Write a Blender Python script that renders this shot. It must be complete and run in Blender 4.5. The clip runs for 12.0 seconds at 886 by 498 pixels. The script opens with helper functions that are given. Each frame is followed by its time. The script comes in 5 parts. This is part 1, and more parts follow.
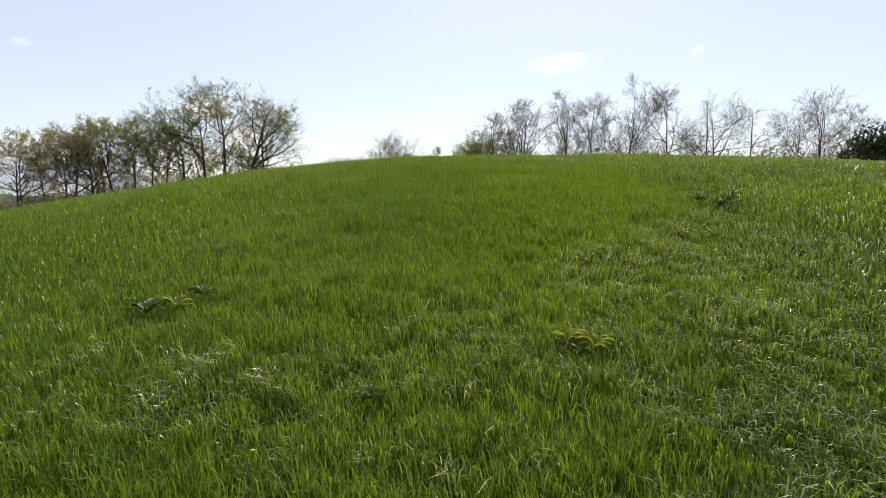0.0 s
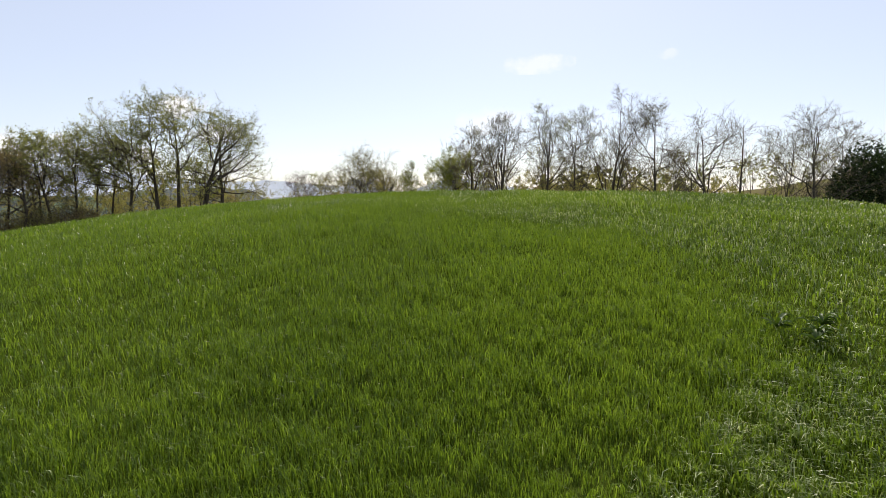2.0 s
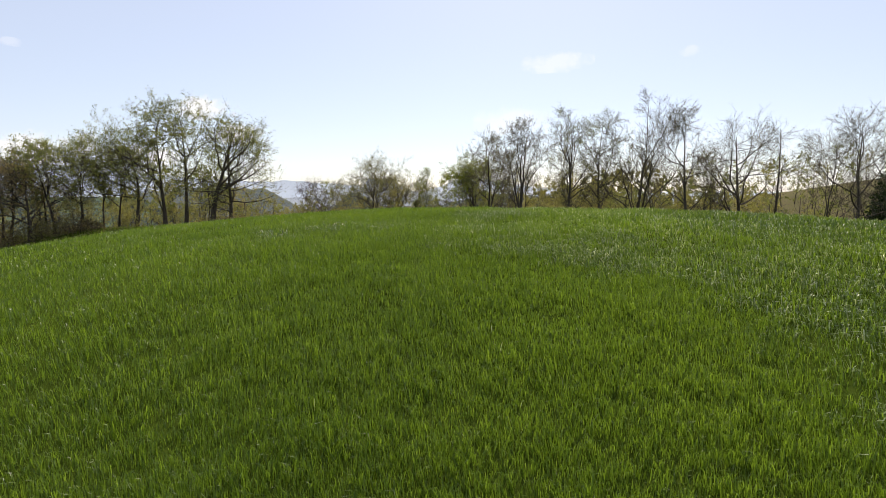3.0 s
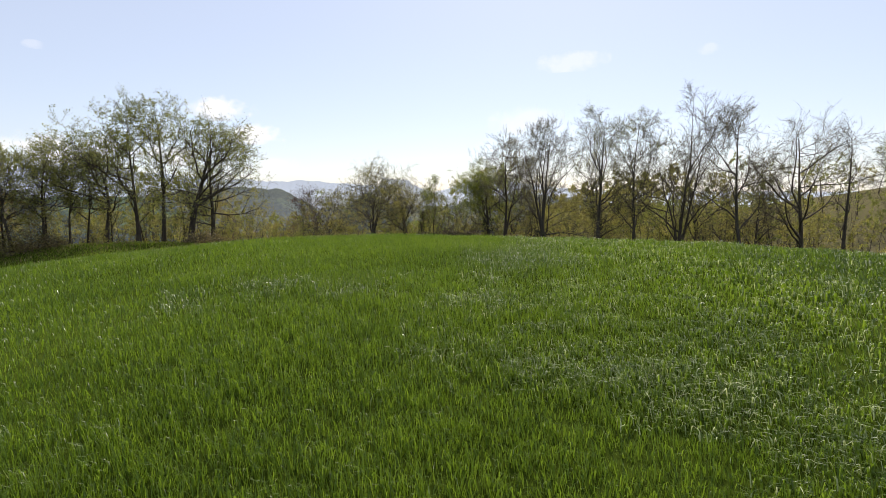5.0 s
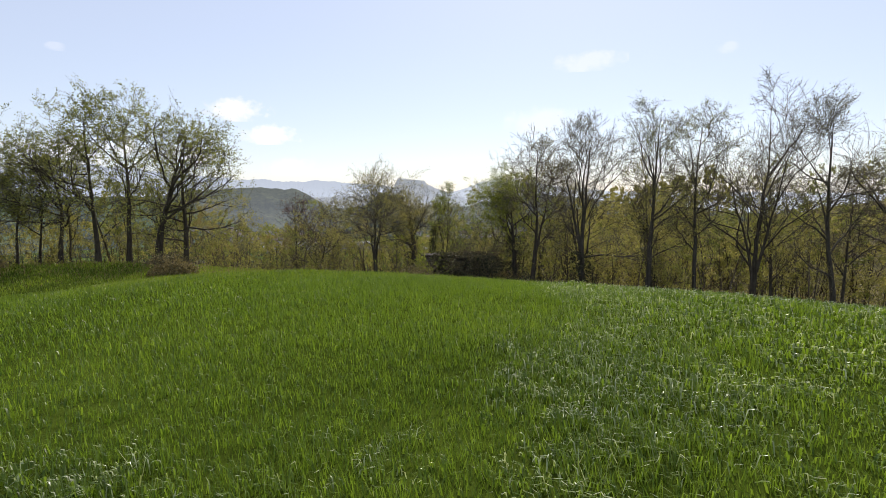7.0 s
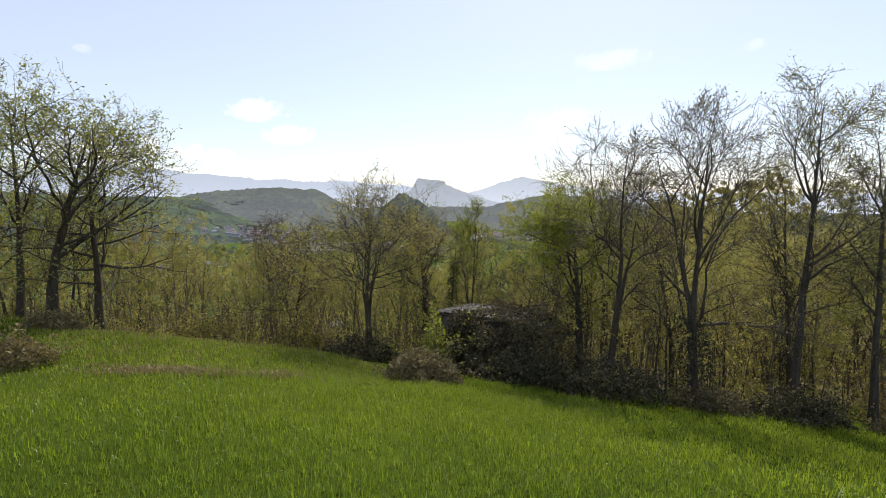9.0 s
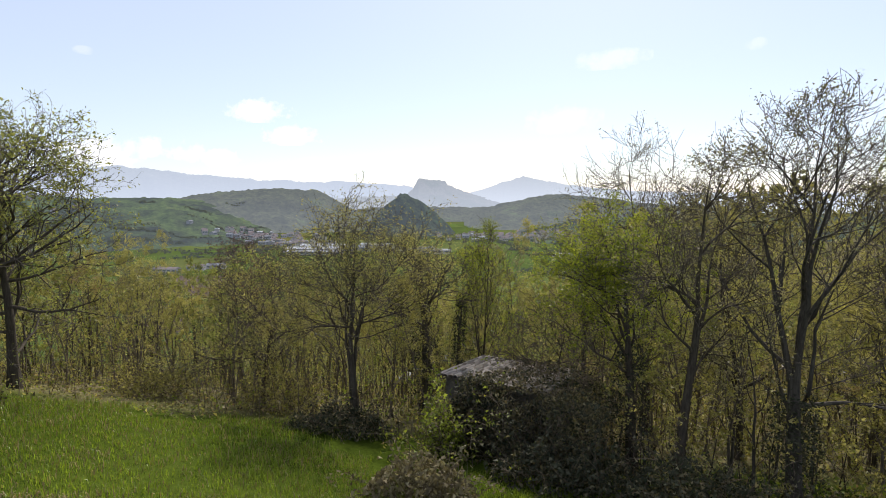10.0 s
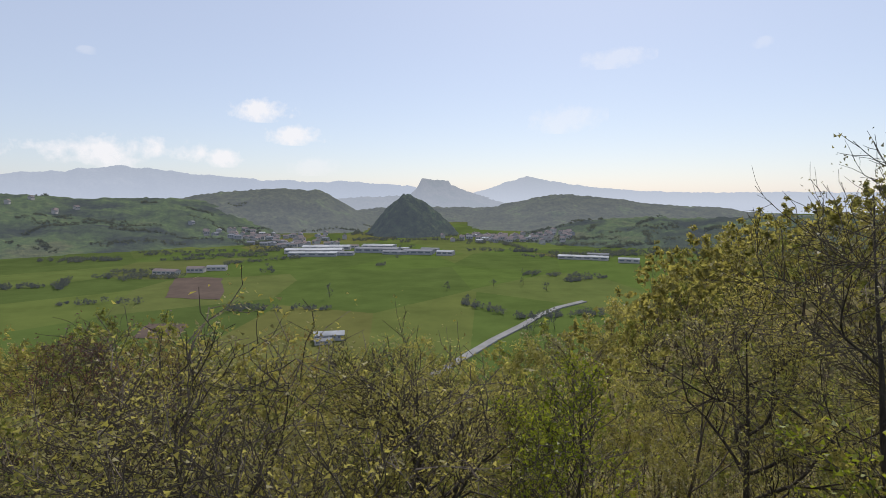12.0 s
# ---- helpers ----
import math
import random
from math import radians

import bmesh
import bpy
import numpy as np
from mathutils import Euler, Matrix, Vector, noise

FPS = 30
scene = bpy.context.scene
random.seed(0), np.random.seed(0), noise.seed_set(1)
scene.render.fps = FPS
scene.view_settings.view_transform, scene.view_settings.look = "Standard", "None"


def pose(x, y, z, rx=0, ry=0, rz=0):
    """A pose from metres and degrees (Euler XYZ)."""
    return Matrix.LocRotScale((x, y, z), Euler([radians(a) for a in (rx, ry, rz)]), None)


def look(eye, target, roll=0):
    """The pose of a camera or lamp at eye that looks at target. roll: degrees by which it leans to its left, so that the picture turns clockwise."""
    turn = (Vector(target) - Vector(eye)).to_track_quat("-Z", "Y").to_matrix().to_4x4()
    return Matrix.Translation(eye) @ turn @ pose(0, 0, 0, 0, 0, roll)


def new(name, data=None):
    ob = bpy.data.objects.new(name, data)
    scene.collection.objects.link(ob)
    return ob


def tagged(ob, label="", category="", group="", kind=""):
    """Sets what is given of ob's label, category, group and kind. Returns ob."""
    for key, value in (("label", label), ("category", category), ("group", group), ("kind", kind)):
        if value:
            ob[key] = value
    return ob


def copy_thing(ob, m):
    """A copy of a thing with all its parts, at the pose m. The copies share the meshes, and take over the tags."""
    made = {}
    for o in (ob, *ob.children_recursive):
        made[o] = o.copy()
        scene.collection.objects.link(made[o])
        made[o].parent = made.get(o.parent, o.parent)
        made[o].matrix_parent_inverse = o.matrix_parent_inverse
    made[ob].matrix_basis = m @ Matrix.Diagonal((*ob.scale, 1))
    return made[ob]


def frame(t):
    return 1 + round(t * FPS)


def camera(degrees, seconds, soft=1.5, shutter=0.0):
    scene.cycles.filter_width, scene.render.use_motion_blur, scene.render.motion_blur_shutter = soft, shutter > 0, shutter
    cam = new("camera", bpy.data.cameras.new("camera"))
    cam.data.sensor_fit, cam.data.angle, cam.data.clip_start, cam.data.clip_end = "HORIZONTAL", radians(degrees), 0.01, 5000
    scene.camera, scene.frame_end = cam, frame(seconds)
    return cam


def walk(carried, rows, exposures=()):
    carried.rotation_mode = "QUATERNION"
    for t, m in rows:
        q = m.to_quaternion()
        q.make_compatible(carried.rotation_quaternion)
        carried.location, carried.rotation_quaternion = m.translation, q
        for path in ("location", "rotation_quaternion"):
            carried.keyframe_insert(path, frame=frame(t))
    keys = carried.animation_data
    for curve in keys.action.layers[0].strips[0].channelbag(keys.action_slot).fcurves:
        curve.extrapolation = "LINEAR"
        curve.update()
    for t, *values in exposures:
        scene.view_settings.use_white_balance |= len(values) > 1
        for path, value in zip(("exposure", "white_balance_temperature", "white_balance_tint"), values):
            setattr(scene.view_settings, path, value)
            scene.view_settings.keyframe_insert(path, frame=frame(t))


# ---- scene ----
cam = camera(77.0, 12.0, soft=0.8)
EXPOSURE = [(0, 0.12, 6850, 13), (3, 0.02, 6680, 13), (7, 0.0, 6540, 13), (9.5, 0.14, 6450, 13), (11, -0.05, 6390, 13), (12, -0.29, 6370, 13)]
PATH = [
    (0, (0.457, -1.911, 3.398), (0.488, 0.079, 3.203), 0.0),
    (0.5, (0.282, -0.661, 3.843), (0.357, 1.328, 3.65), -0.0),
    (1, (0.414, 0.516, 4.418), (0.516, 2.504, 4.224), -0.0),
    (1.5, (0.607, 1.742, 4.956), (0.725, 3.729, 4.764), 0.0),
    (2, (0.805, 2.936, 5.481), (0.919, 4.923, 5.288), -0.0),
    (2.5, (0.933, 4.243, 5.967), (1.049, 6.23, 5.774), -0.0),
    (3, (1.098, 5.843, 6.458), (1.15, 7.833, 6.263), -0.1),
    (3.2, (1.205, 6.633, 6.529), (1.248, 8.623, 6.335), -0.0),
    (5, (1.76, 13.638, 7.591), (1.76, 15.629, 7.395), -0.1),
    (5.5, (1.656, 15.608, 7.819), (1.656, 17.598, 7.622), -0.0),
    (6, (1.783, 17.729, 8.006), (1.771, 19.719, 7.809), 0.1),
    (6.5, (1.689, 19.968, 8.177), (1.657, 21.958, 7.982), 0.0),
    (7, (1.73, 22.769, 8.468), (1.676, 24.758, 8.273), 0.0),
    (7.2, (1.824, 24.075, 8.586), (1.754, 26.064, 8.391), 0.0),
    (8.8, (1.085, 36.206, 9.724), (0.969, 38.192, 9.52), 0.2),
    (9, (1.005, 37.591, 9.771), (0.883, 39.577, 9.576), 0.1),
    (9.5, (0.761, 41.121, 10.248), (0.633, 43.107, 10.053), -0.0),
    (10, (0.434, 44.462, 10.739), (0.307, 46.448, 10.544), -0.1),
    (10.5, (0.133, 48.009, 11.211), (0.0, 49.995, 11.016), -0.1),
    (11, (-0.195, 51.774, 11.772), (-0.331, 53.76, 11.576), -0.1),
    (11.5, (-0.552, 55.599, 12.233), (-0.691, 57.584, 12.037), -0.1),
    (12, (-1.011, 60.061, 12.674), (-1.15, 62.046, 12.478), -0.1),
]
walk(cam, [(t, look(eye, target, roll)) for t, eye, target, roll in PATH], EXPOSURE)

# ---- sky, sun, exposure ----
SUN_AZ, SUN_EL = radians(11), radians(44)
world = bpy.data.worlds.new("sky")
scene.world = world
world.use_nodes = True
wn = world.node_tree.nodes
sky = wn.new("ShaderNodeTexSky")
sky.sky_type, sky.sun_disc = "NISHITA", False
sky.sun_elevation, sky.sun_rotation = SUN_EL, SUN_AZ
sky.altitude, sky.air_density, sky.dust_density, sky.ozone_density = 500, 1.0, 0.8, 2.5
wn["Background"].inputs["Strength"].default_value = 0.12
veil = wn.new("ShaderNodeMix")  # thin high haze all over the sky
veil.data_type = "RGBA"
veil.inputs[0].default_value, veil.inputs[7].default_value = 0.44, (7.9, 8.35, 9.4, 1)
world.node_tree.links.new(sky.outputs[0], veil.inputs[6])
world.node_tree.links.new(veil.outputs[2], wn["Background"].inputs[0])
sun = new("sun", bpy.data.lights.new("sun", "SUN"))
sun.data.energy, sun.data.angle, sun.data.color = 4.5, radians(0.6), (1.0, 0.935, 0.83)
sun_dir = Vector((math.sin(SUN_AZ) * math.cos(SUN_EL), math.cos(SUN_AZ) * math.cos(SUN_EL), math.sin(SUN_EL)))
sun.matrix_world = look(tuple(sun_dir * 100), (0, 0, 0))


# ---- materials ----
class Mat:
    """A node material and short ways to add nodes to it."""

    def __init__(self, name):
        self.m = bpy.data.materials.new(name)
        self.m.use_nodes = True
        self.n, self.l = self.m.node_tree.nodes, self.m.node_tree.links
        self.b, self.out = self.n["Principled BSDF"], self.n["Material Output"]

    def link(self, a, b):
        self.l.new(a, b)

    def coords(self, kind="Object"):
        return self.n.new("ShaderNodeTexCoord").outputs[kind]

    def position(self):
        return self.n.new("ShaderNodeNewGeometry").outputs["Position"]

    def island(self):
        return self.n.new("ShaderNodeNewGeometry").outputs["Random Per Island"]

    def object_random(self):
        return self.n.new("ShaderNodeObjectInfo").outputs["Random"]

    def scaled(self, vec, s):
        k = self.n.new("ShaderNodeVectorMath")
        k.operation = "MULTIPLY"
        k.inputs[1].default_value = s
        self.link(vec, k.inputs[0])
        return k.outputs[0]

    def noise(self, vec, scale, detail=4.0, rough=0.55):
        k = self.n.new("ShaderNodeTexNoise")
        k.inputs["Scale"].default_value, k.inputs["Detail"].default_value, k.inputs["Roughness"].default_value = scale, detail, rough
        self.link(vec, k.inputs["Vector"])
        return k.outputs["Fac"]

    def ramp(self, fac, *stops):
        k = self.n.new("ShaderNodeValToRGB")
        while len(k.color_ramp.elements) < len(stops):
            k.color_ramp.elements.new(0.5)
        for e, (p, c) in zip(k.color_ramp.elements, stops):
            e.position, e.color = p, (*c, 1) if len(c) == 3 else c
        self.link(fac, k.inputs[0])
        return k.outputs[0]

    def mix(self, fac, a, b, blend="MIX"):
        k = self.n.new("ShaderNodeMix")
        k.data_type, k.blend_type = "RGBA", blend
        for value, slot in ((fac, k.inputs[0]), (a, k.inputs[6]), (b, k.inputs[7])):
            if isinstance(value, (int, float)):
                slot.default_value = value
            elif isinstance(value, tuple):
                slot.default_value = (*value, 1)
            else:
                self.link(value, slot)
        return k.outputs[2]

    def math(self, op, a, b=0.0, c=0.0):
        k = self.n.new("ShaderNodeMath")
        k.operation = op
        for value, slot in zip((a, b, c), k.inputs):
            if isinstance(value, (int, float)):
                slot.default_value = value
            else:
                self.link(value, slot)
        return k.outputs[0]

    def bump(self, height, strength, distance):
        k = self.n.new("ShaderNodeBump")
        k.inputs["Strength"].default_value, k.inputs["Distance"].default_value = strength, distance
        self.link(height, k.inputs["Height"])
        self.link(k.outputs[0], self.b.inputs["Normal"])

    def set(self, color=None, rough=0.8, spec=0.3):
        if isinstance(color, tuple):
            self.b.inputs["Base Color"].default_value = (*color, 1)
        elif color is not None:
            self.link(color, self.b.inputs["Base Color"])
        self.b.inputs["Roughness"].default_value = rough
        self.b.inputs["Specular IOR Level"].default_value = spec
        return self

    def translucent(self, color, share):
        t = self.n.new("ShaderNodeBsdfTranslucent")
        self.link(color, t.inputs[0])
        k = self.n.new("ShaderNodeMixShader")
        k.inputs[0].default_value = share
        self.link(self.b.outputs[0], k.inputs[1])
        self.link(t.outputs[0], k.inputs[2])
        self.link(k.outputs[0], self.out.inputs[0])
        return self

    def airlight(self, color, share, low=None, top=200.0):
        """Distance haze put in as glow: mixes an emissive air colour over the surface, as if seen through kilometres of
        bright air, thicker towards the valley floor where low is given.
        """
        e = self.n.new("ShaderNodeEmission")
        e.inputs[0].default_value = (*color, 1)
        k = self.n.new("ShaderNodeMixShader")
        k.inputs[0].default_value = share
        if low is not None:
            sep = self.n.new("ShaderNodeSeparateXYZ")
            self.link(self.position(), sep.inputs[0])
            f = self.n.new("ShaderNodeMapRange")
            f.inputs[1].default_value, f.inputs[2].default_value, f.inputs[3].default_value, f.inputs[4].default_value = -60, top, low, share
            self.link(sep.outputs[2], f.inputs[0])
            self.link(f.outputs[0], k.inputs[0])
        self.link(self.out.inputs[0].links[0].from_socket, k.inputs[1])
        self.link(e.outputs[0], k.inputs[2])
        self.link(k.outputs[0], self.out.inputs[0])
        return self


def leafy(name, dark, mid, light, share=0.45, rough=0.5, spec=0.4, big=0.35, air=0.0, patchy=0.38):
    m = Mat(name)
    pos = m.position()
    per = m.ramp(m.island(), (0.0, dark), (0.5, mid), (1.0, light))
    patch = m.ramp(m.noise(pos, big, 3), (0.3, (1 - patchy, 1.04 - patchy, 0.98 - patchy)), (0.7, (1 + 0.37 * patchy, 1 + 0.32 * patchy, 1.0)))
    col = m.mix(1.0, per, patch, "MULTIPLY")
    m.set(col, rough, spec)
    m.translucent(m.mix(1.0, col, (1.28, 1.26, 0.8), "MULTIPLY"), share)
    # where air is set, far foliage emits its share of haze
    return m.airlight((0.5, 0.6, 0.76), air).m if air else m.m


def barky(name, dark, light, scale=6.0):
    m = Mat(name)
    pos = m.position()
    grain = m.noise(m.scaled(pos, (scale, scale, scale * 0.18)), 1.6, 6, 0.65)
    lichen = m.noise(pos, 1.3, 4)
    col = m.ramp(grain, (0.3, dark), (0.72, light))
    col = m.mix(m.ramp(lichen, (0.55, (0, 0, 0)), (0.75, (0.3, 0.3, 0.3))), col, (0.12, 0.12, 0.085))
    m.set(col, 0.9, 0.15)
    m.bump(grain, 0.7, 0.03)
    return m.m


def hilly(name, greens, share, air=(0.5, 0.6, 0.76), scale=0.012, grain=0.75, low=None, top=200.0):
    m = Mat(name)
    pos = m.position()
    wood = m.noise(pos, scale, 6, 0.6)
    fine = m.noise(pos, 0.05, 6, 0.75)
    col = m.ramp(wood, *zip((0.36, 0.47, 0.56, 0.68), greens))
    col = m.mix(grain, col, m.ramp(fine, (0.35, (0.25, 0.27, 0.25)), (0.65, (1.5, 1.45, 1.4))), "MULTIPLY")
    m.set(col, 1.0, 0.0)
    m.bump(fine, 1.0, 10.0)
    # the haze over the hill is an emissive share of air colour
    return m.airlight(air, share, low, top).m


grass_mat = leafy("grass_blade", (0.068, 0.112, 0.011), (0.13, 0.203, 0.02), (0.19, 0.28, 0.036), 0.56, 0.4, 0.4, 0.22, patchy=0.16)
# Hilltop blades: yellower, and lightened so the colour carries the brighter light there.
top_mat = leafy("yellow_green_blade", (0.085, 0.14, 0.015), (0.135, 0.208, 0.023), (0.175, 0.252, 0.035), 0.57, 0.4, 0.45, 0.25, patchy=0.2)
sunlit_mat = leafy("sunlit_yellow_green_blade", (0.132, 0.186, 0.019), (0.178, 0.24, 0.026), (0.215, 0.28, 0.038), 0.58, 0.4, 0.45, 0.25, patchy=0.26)
weed_mat = leafy("weed_leaf", (0.04, 0.08, 0.014), (0.065, 0.12, 0.02), (0.1, 0.16, 0.035), 0.3, 0.5, 0.3)
# Near-white blade colour that paints the glints of sun and sky on bent corn.
glint_mat = leafy("painted_glint_blade", (0.26, 0.31, 0.12), (0.36, 0.42, 0.21), (0.6, 0.64, 0.42), 0.3, 0.3, 0.6, 0.5)
straw_mat = leafy("dry_straw", (0.16, 0.12, 0.06), (0.26, 0.2, 0.1), (0.36, 0.29, 0.15), 0.3, 0.7, 0.3)
oak_leaf = leafy("young_oak_leaf", (0.14, 0.155, 0.045), (0.23, 0.245, 0.075), (0.35, 0.35, 0.13), 0.55)
wood_leaf = leafy("spring_woodland_leaf", (0.205, 0.19, 0.068), (0.295, 0.268, 0.103), (0.4, 0.36, 0.16), 0.6)
fresh_leaf = leafy("fresh_green_leaf", (0.13, 0.165, 0.022), (0.215, 0.258, 0.038), (0.31, 0.35, 0.07), 0.55)
bright_leaf = leafy("bright_young_leaf", (0.13, 0.158, 0.016), (0.21, 0.242, 0.029), (0.3, 0.33, 0.05), 0.58)
grey_bud = leafy("grey_bud", (0.13, 0.12, 0.08), (0.22, 0.2, 0.12), (0.33, 0.3, 0.18), 0.45)
rust_leaf = leafy("rusty_leaf", (0.18, 0.13, 0.065), (0.27, 0.2, 0.1), (0.36, 0.285, 0.15), 0.5)
plum_leaf = leafy("purple_plum_leaf", (0.08, 0.035, 0.045), (0.13, 0.06, 0.065), (0.19, 0.1, 0.09), 0.4)
ivy_leaf = leafy("ivy_leaf", (0.03, 0.036, 0.022), (0.052, 0.056, 0.036), (0.105, 0.1, 0.07), 0.15, 0.75, 0.2)
bramble_leaf = leafy("bramble_leaf", (0.085, 0.07, 0.05), (0.15, 0.125, 0.08), (0.27, 0.24, 0.16), 0.3, 0.8, 0.15)
dark_leaf = leafy("evergreen_leaf", (0.012, 0.025, 0.008), (0.025, 0.045, 0.014), (0.05, 0.08, 0.02), 0.2, 0.7, 0.2)
bark = barky("bark", (0.034, 0.027, 0.02), (0.105, 0.087, 0.066))
grey_bark = barky("grey_bark", (0.04, 0.034, 0.028), (0.115, 0.1, 0.08))
twig_bark = barky("twig_bark", (0.09, 0.068, 0.048), (0.18, 0.14, 0.1))
pole_bark = barky("pole_bark", (0.07, 0.058, 0.044), (0.2, 0.165, 0.126))
dark_twig = barky("dark_twig_bark", (0.055, 0.045, 0.036), (0.15, 0.125, 0.1))


def ground_material():
    m = Mat("meadow_and_woodland_floor")
    pos = m.position()
    sep = m.n.new("ShaderNodeSeparateXYZ")
    m.link(pos, sep.inputs[0])
    x, y = sep.outputs[0], sep.outputs[1]
    broad, fine = m.noise(pos, 0.12, 5), m.noise(pos, 7.0, 6, 0.7)
    field = m.ramp(broad, (0.3, (0.038, 0.056, 0.008)), (0.55, (0.06, 0.086, 0.012)), (0.75, (0.08, 0.108, 0.017)))
    field = m.mix(0.6, field, m.ramp(fine, (0.3, (0.35, 0.35, 0.3)), (0.7, (1.3, 1.3, 1.2))), "MULTIPLY")
    litter = m.ramp(m.noise(pos, 3.0, 7, 0.7), (0.3, (0.085, 0.072, 0.042)), (0.46, (0.185, 0.152, 0.085)), (0.6, (0.145, 0.147, 0.052)), (0.8, (0.28, 0.23, 0.135)))
    edge = m.math("ADD", y, m.math("MULTIPLY", m.noise(pos, 0.3, 4), 6.0))
    col = m.mix(m.ramp(m.math("MULTIPLY_ADD", edge, 0.25, -17.2), (0.0, (0, 0, 0)), (1.0, (1, 1, 1))), field, litter)
    # the plain: strips and parcels of pasture, young corn, hay and ploughland
    cells = m.n.new("ShaderNodeTexVoronoi")
    cells.inputs["Scale"].default_value = 0.0065
    bent = m.mix(0.012, m.scaled(pos, (1.0, 0.62, 0.0)), m.scaled(pos, (0.0, 0.0, 0.0)))
    m.link(bent, cells.inputs["Vector"])
    tone = m.n.new("ShaderNodeSeparateColor")
    m.link(cells.outputs["Color"], tone.inputs[0])
    plain = m.ramp(tone.outputs[0], (0.0, (0.072, 0.1, 0.034)), (0.25, (0.092, 0.137, 0.036)), (0.5, (0.08, 0.113, 0.036)), (0.66, (0.118, 0.13, 0.05)), (0.8, (0.098, 0.146, 0.04)), (0.93, (0.125, 0.128, 0.046)))
    plain = m.mix(0.5, plain, m.ramp(m.noise(pos, 0.02, 6, 0.65), (0.3, (0.5, 0.5, 0.46)), (0.7, (1.14, 1.08, 1.0))), "MULTIPLY")
    col = m.mix(m.ramp(m.math("MULTIPLY_ADD", y, 0.01, -2.3), (0.0, (0, 0, 0)), (1.0, (1, 1, 1))), col, plain)
    m.set(col, 1.0, 0.0)
    m.bump(fine, 0.5, 0.06)
    return m.m


# ---- mesh tools ----
def fast_mesh(name, verts, quads=None, tris=None, mats=(), quad_mat=None, tri_mat=None, smooth=True):
    quads = np.zeros((0, 4), int) if quads is None else np.asarray(quads, int).reshape(-1, 4)
    tris = np.zeros((0, 3), int) if tris is None else np.asarray(tris, int).reshape(-1, 3)
    me = bpy.data.meshes.new(name)
    verts = np.asarray(verts, np.float32).reshape(-1, 3)
    me.vertices.add(len(verts))
    me.vertices.foreach_set("co", verts.ravel())
    loops = np.concatenate([quads.ravel(), tris.ravel()]).astype(np.int32)
    me.loops.add(len(loops))
    me.loops.foreach_set("vertex_index", loops)
    n = len(quads) + len(tris)
    me.polygons.add(n)
    starts = np.concatenate([np.arange(len(quads)) * 4, len(quads) * 4 + np.arange(len(tris)) * 3]).astype(np.int32)
    me.polygons.foreach_set("loop_start", starts)
    for m in mats:
        me.materials.append(m)
    if quad_mat is not None or tri_mat is not None:
        idx = np.concatenate([np.zeros(len(quads)) if quad_mat is None else quad_mat, np.zeros(len(tris)) if tri_mat is None else tri_mat])
        me.polygons.foreach_set("material_index", idx.astype(np.int32))
    me.polygons.foreach_set("use_smooth", np.full(n, smooth))
    me.update(calc_edges=True)
    return me


def child(name, mesh, parent, label=""):
    ob = new(name, mesh)
    ob.parent = parent
    return tagged(ob, label) if label else ob


def part(name, bm, material, parent, label=""):
    me = bpy.data.meshes.new(name)
    bm.to_mesh(me)
    bm.free()
    me.materials.append(material)
    return child(name, me, parent, label)


def box(bm, x0, y0, z0, x1, y1, z1):
    made = bmesh.ops.create_cube(bm, size=1.0, matrix=Matrix.Translation(((x0 + x1) / 2, (y0 + y1) / 2, (z0 + z1) / 2)) @ Matrix.Diagonal((x1 - x0, y1 - y0, z1 - z0, 1)))
    return made["verts"]


def lattice_noise(x, y, size, seed):
    """Smooth noise between 0 and 1 with features of that size."""
    table = np.random.default_rng(seed).random((64, 64))
    u, v = np.asarray(x) / size + 1000.3, np.asarray(y) / size + 1000.7
    i, j = np.floor(u).astype(int), np.floor(v).astype(int)
    f, g = u - i, v - j
    f, g = f * f * (3 - 2 * f), g * g * (3 - 2 * g)
    a, b, c, d = table[i % 64, j % 64], table[(i + 1) % 64, j % 64], table[i % 64, (j + 1) % 64], table[(i + 1) % 64, (j + 1) % 64]
    return (a * (1 - f) + b * f) * (1 - g) + (c * (1 - f) + d * f) * g


def soft(d, w):
    """A smooth ramp: 0 below 0, d above it."""
    return np.logaddexp(0, np.asarray(d) / w) * w


# ---- the land ----
FLOOR = -110.0


def hill(x, y):
    x, y = np.asarray(x, float), np.asarray(y, float)
    c, s = math.cos(-0.511), math.sin(-0.511)
    u = (x - 11.309) * c + (y - 34.117) * s
    v = -(x - 11.309) * s + (y - 34.117) * c
    z = -5.08 - 0.009 * x + 10.888 / (1 + (u / np.where(u < 0, 84.471, 57.002)) ** 2 + (v / np.where(v < 0, 39.095, 26.652)) ** 2)
    z = z + 0.829 * np.exp(-((x + 5.074) ** 2 + (y - 19.835) ** 2) / 11.196**2)
    z = z - 0.537 * soft(-x - 35.7, 6.0) * np.exp(-(((y - 30) / 27.9) ** 2))
    z = z + 0.75 * np.exp(-(((y - 66.2) / 3.0) ** 2)) / (1 + np.exp(np.clip((x + 20.5) / 1.3, -50, 50)))
    z = z - 0.95 * np.exp(-(((y - 51) / 6.5) ** 2)) / (1 + np.exp(np.clip((x + 14) / 2.5, -50, 50)))
    return z + 0.45 * np.exp(-(((y - 62) / 3.2) ** 2)) / (1 + np.exp(np.clip((x + 5) / 1.5, -50, 50)))


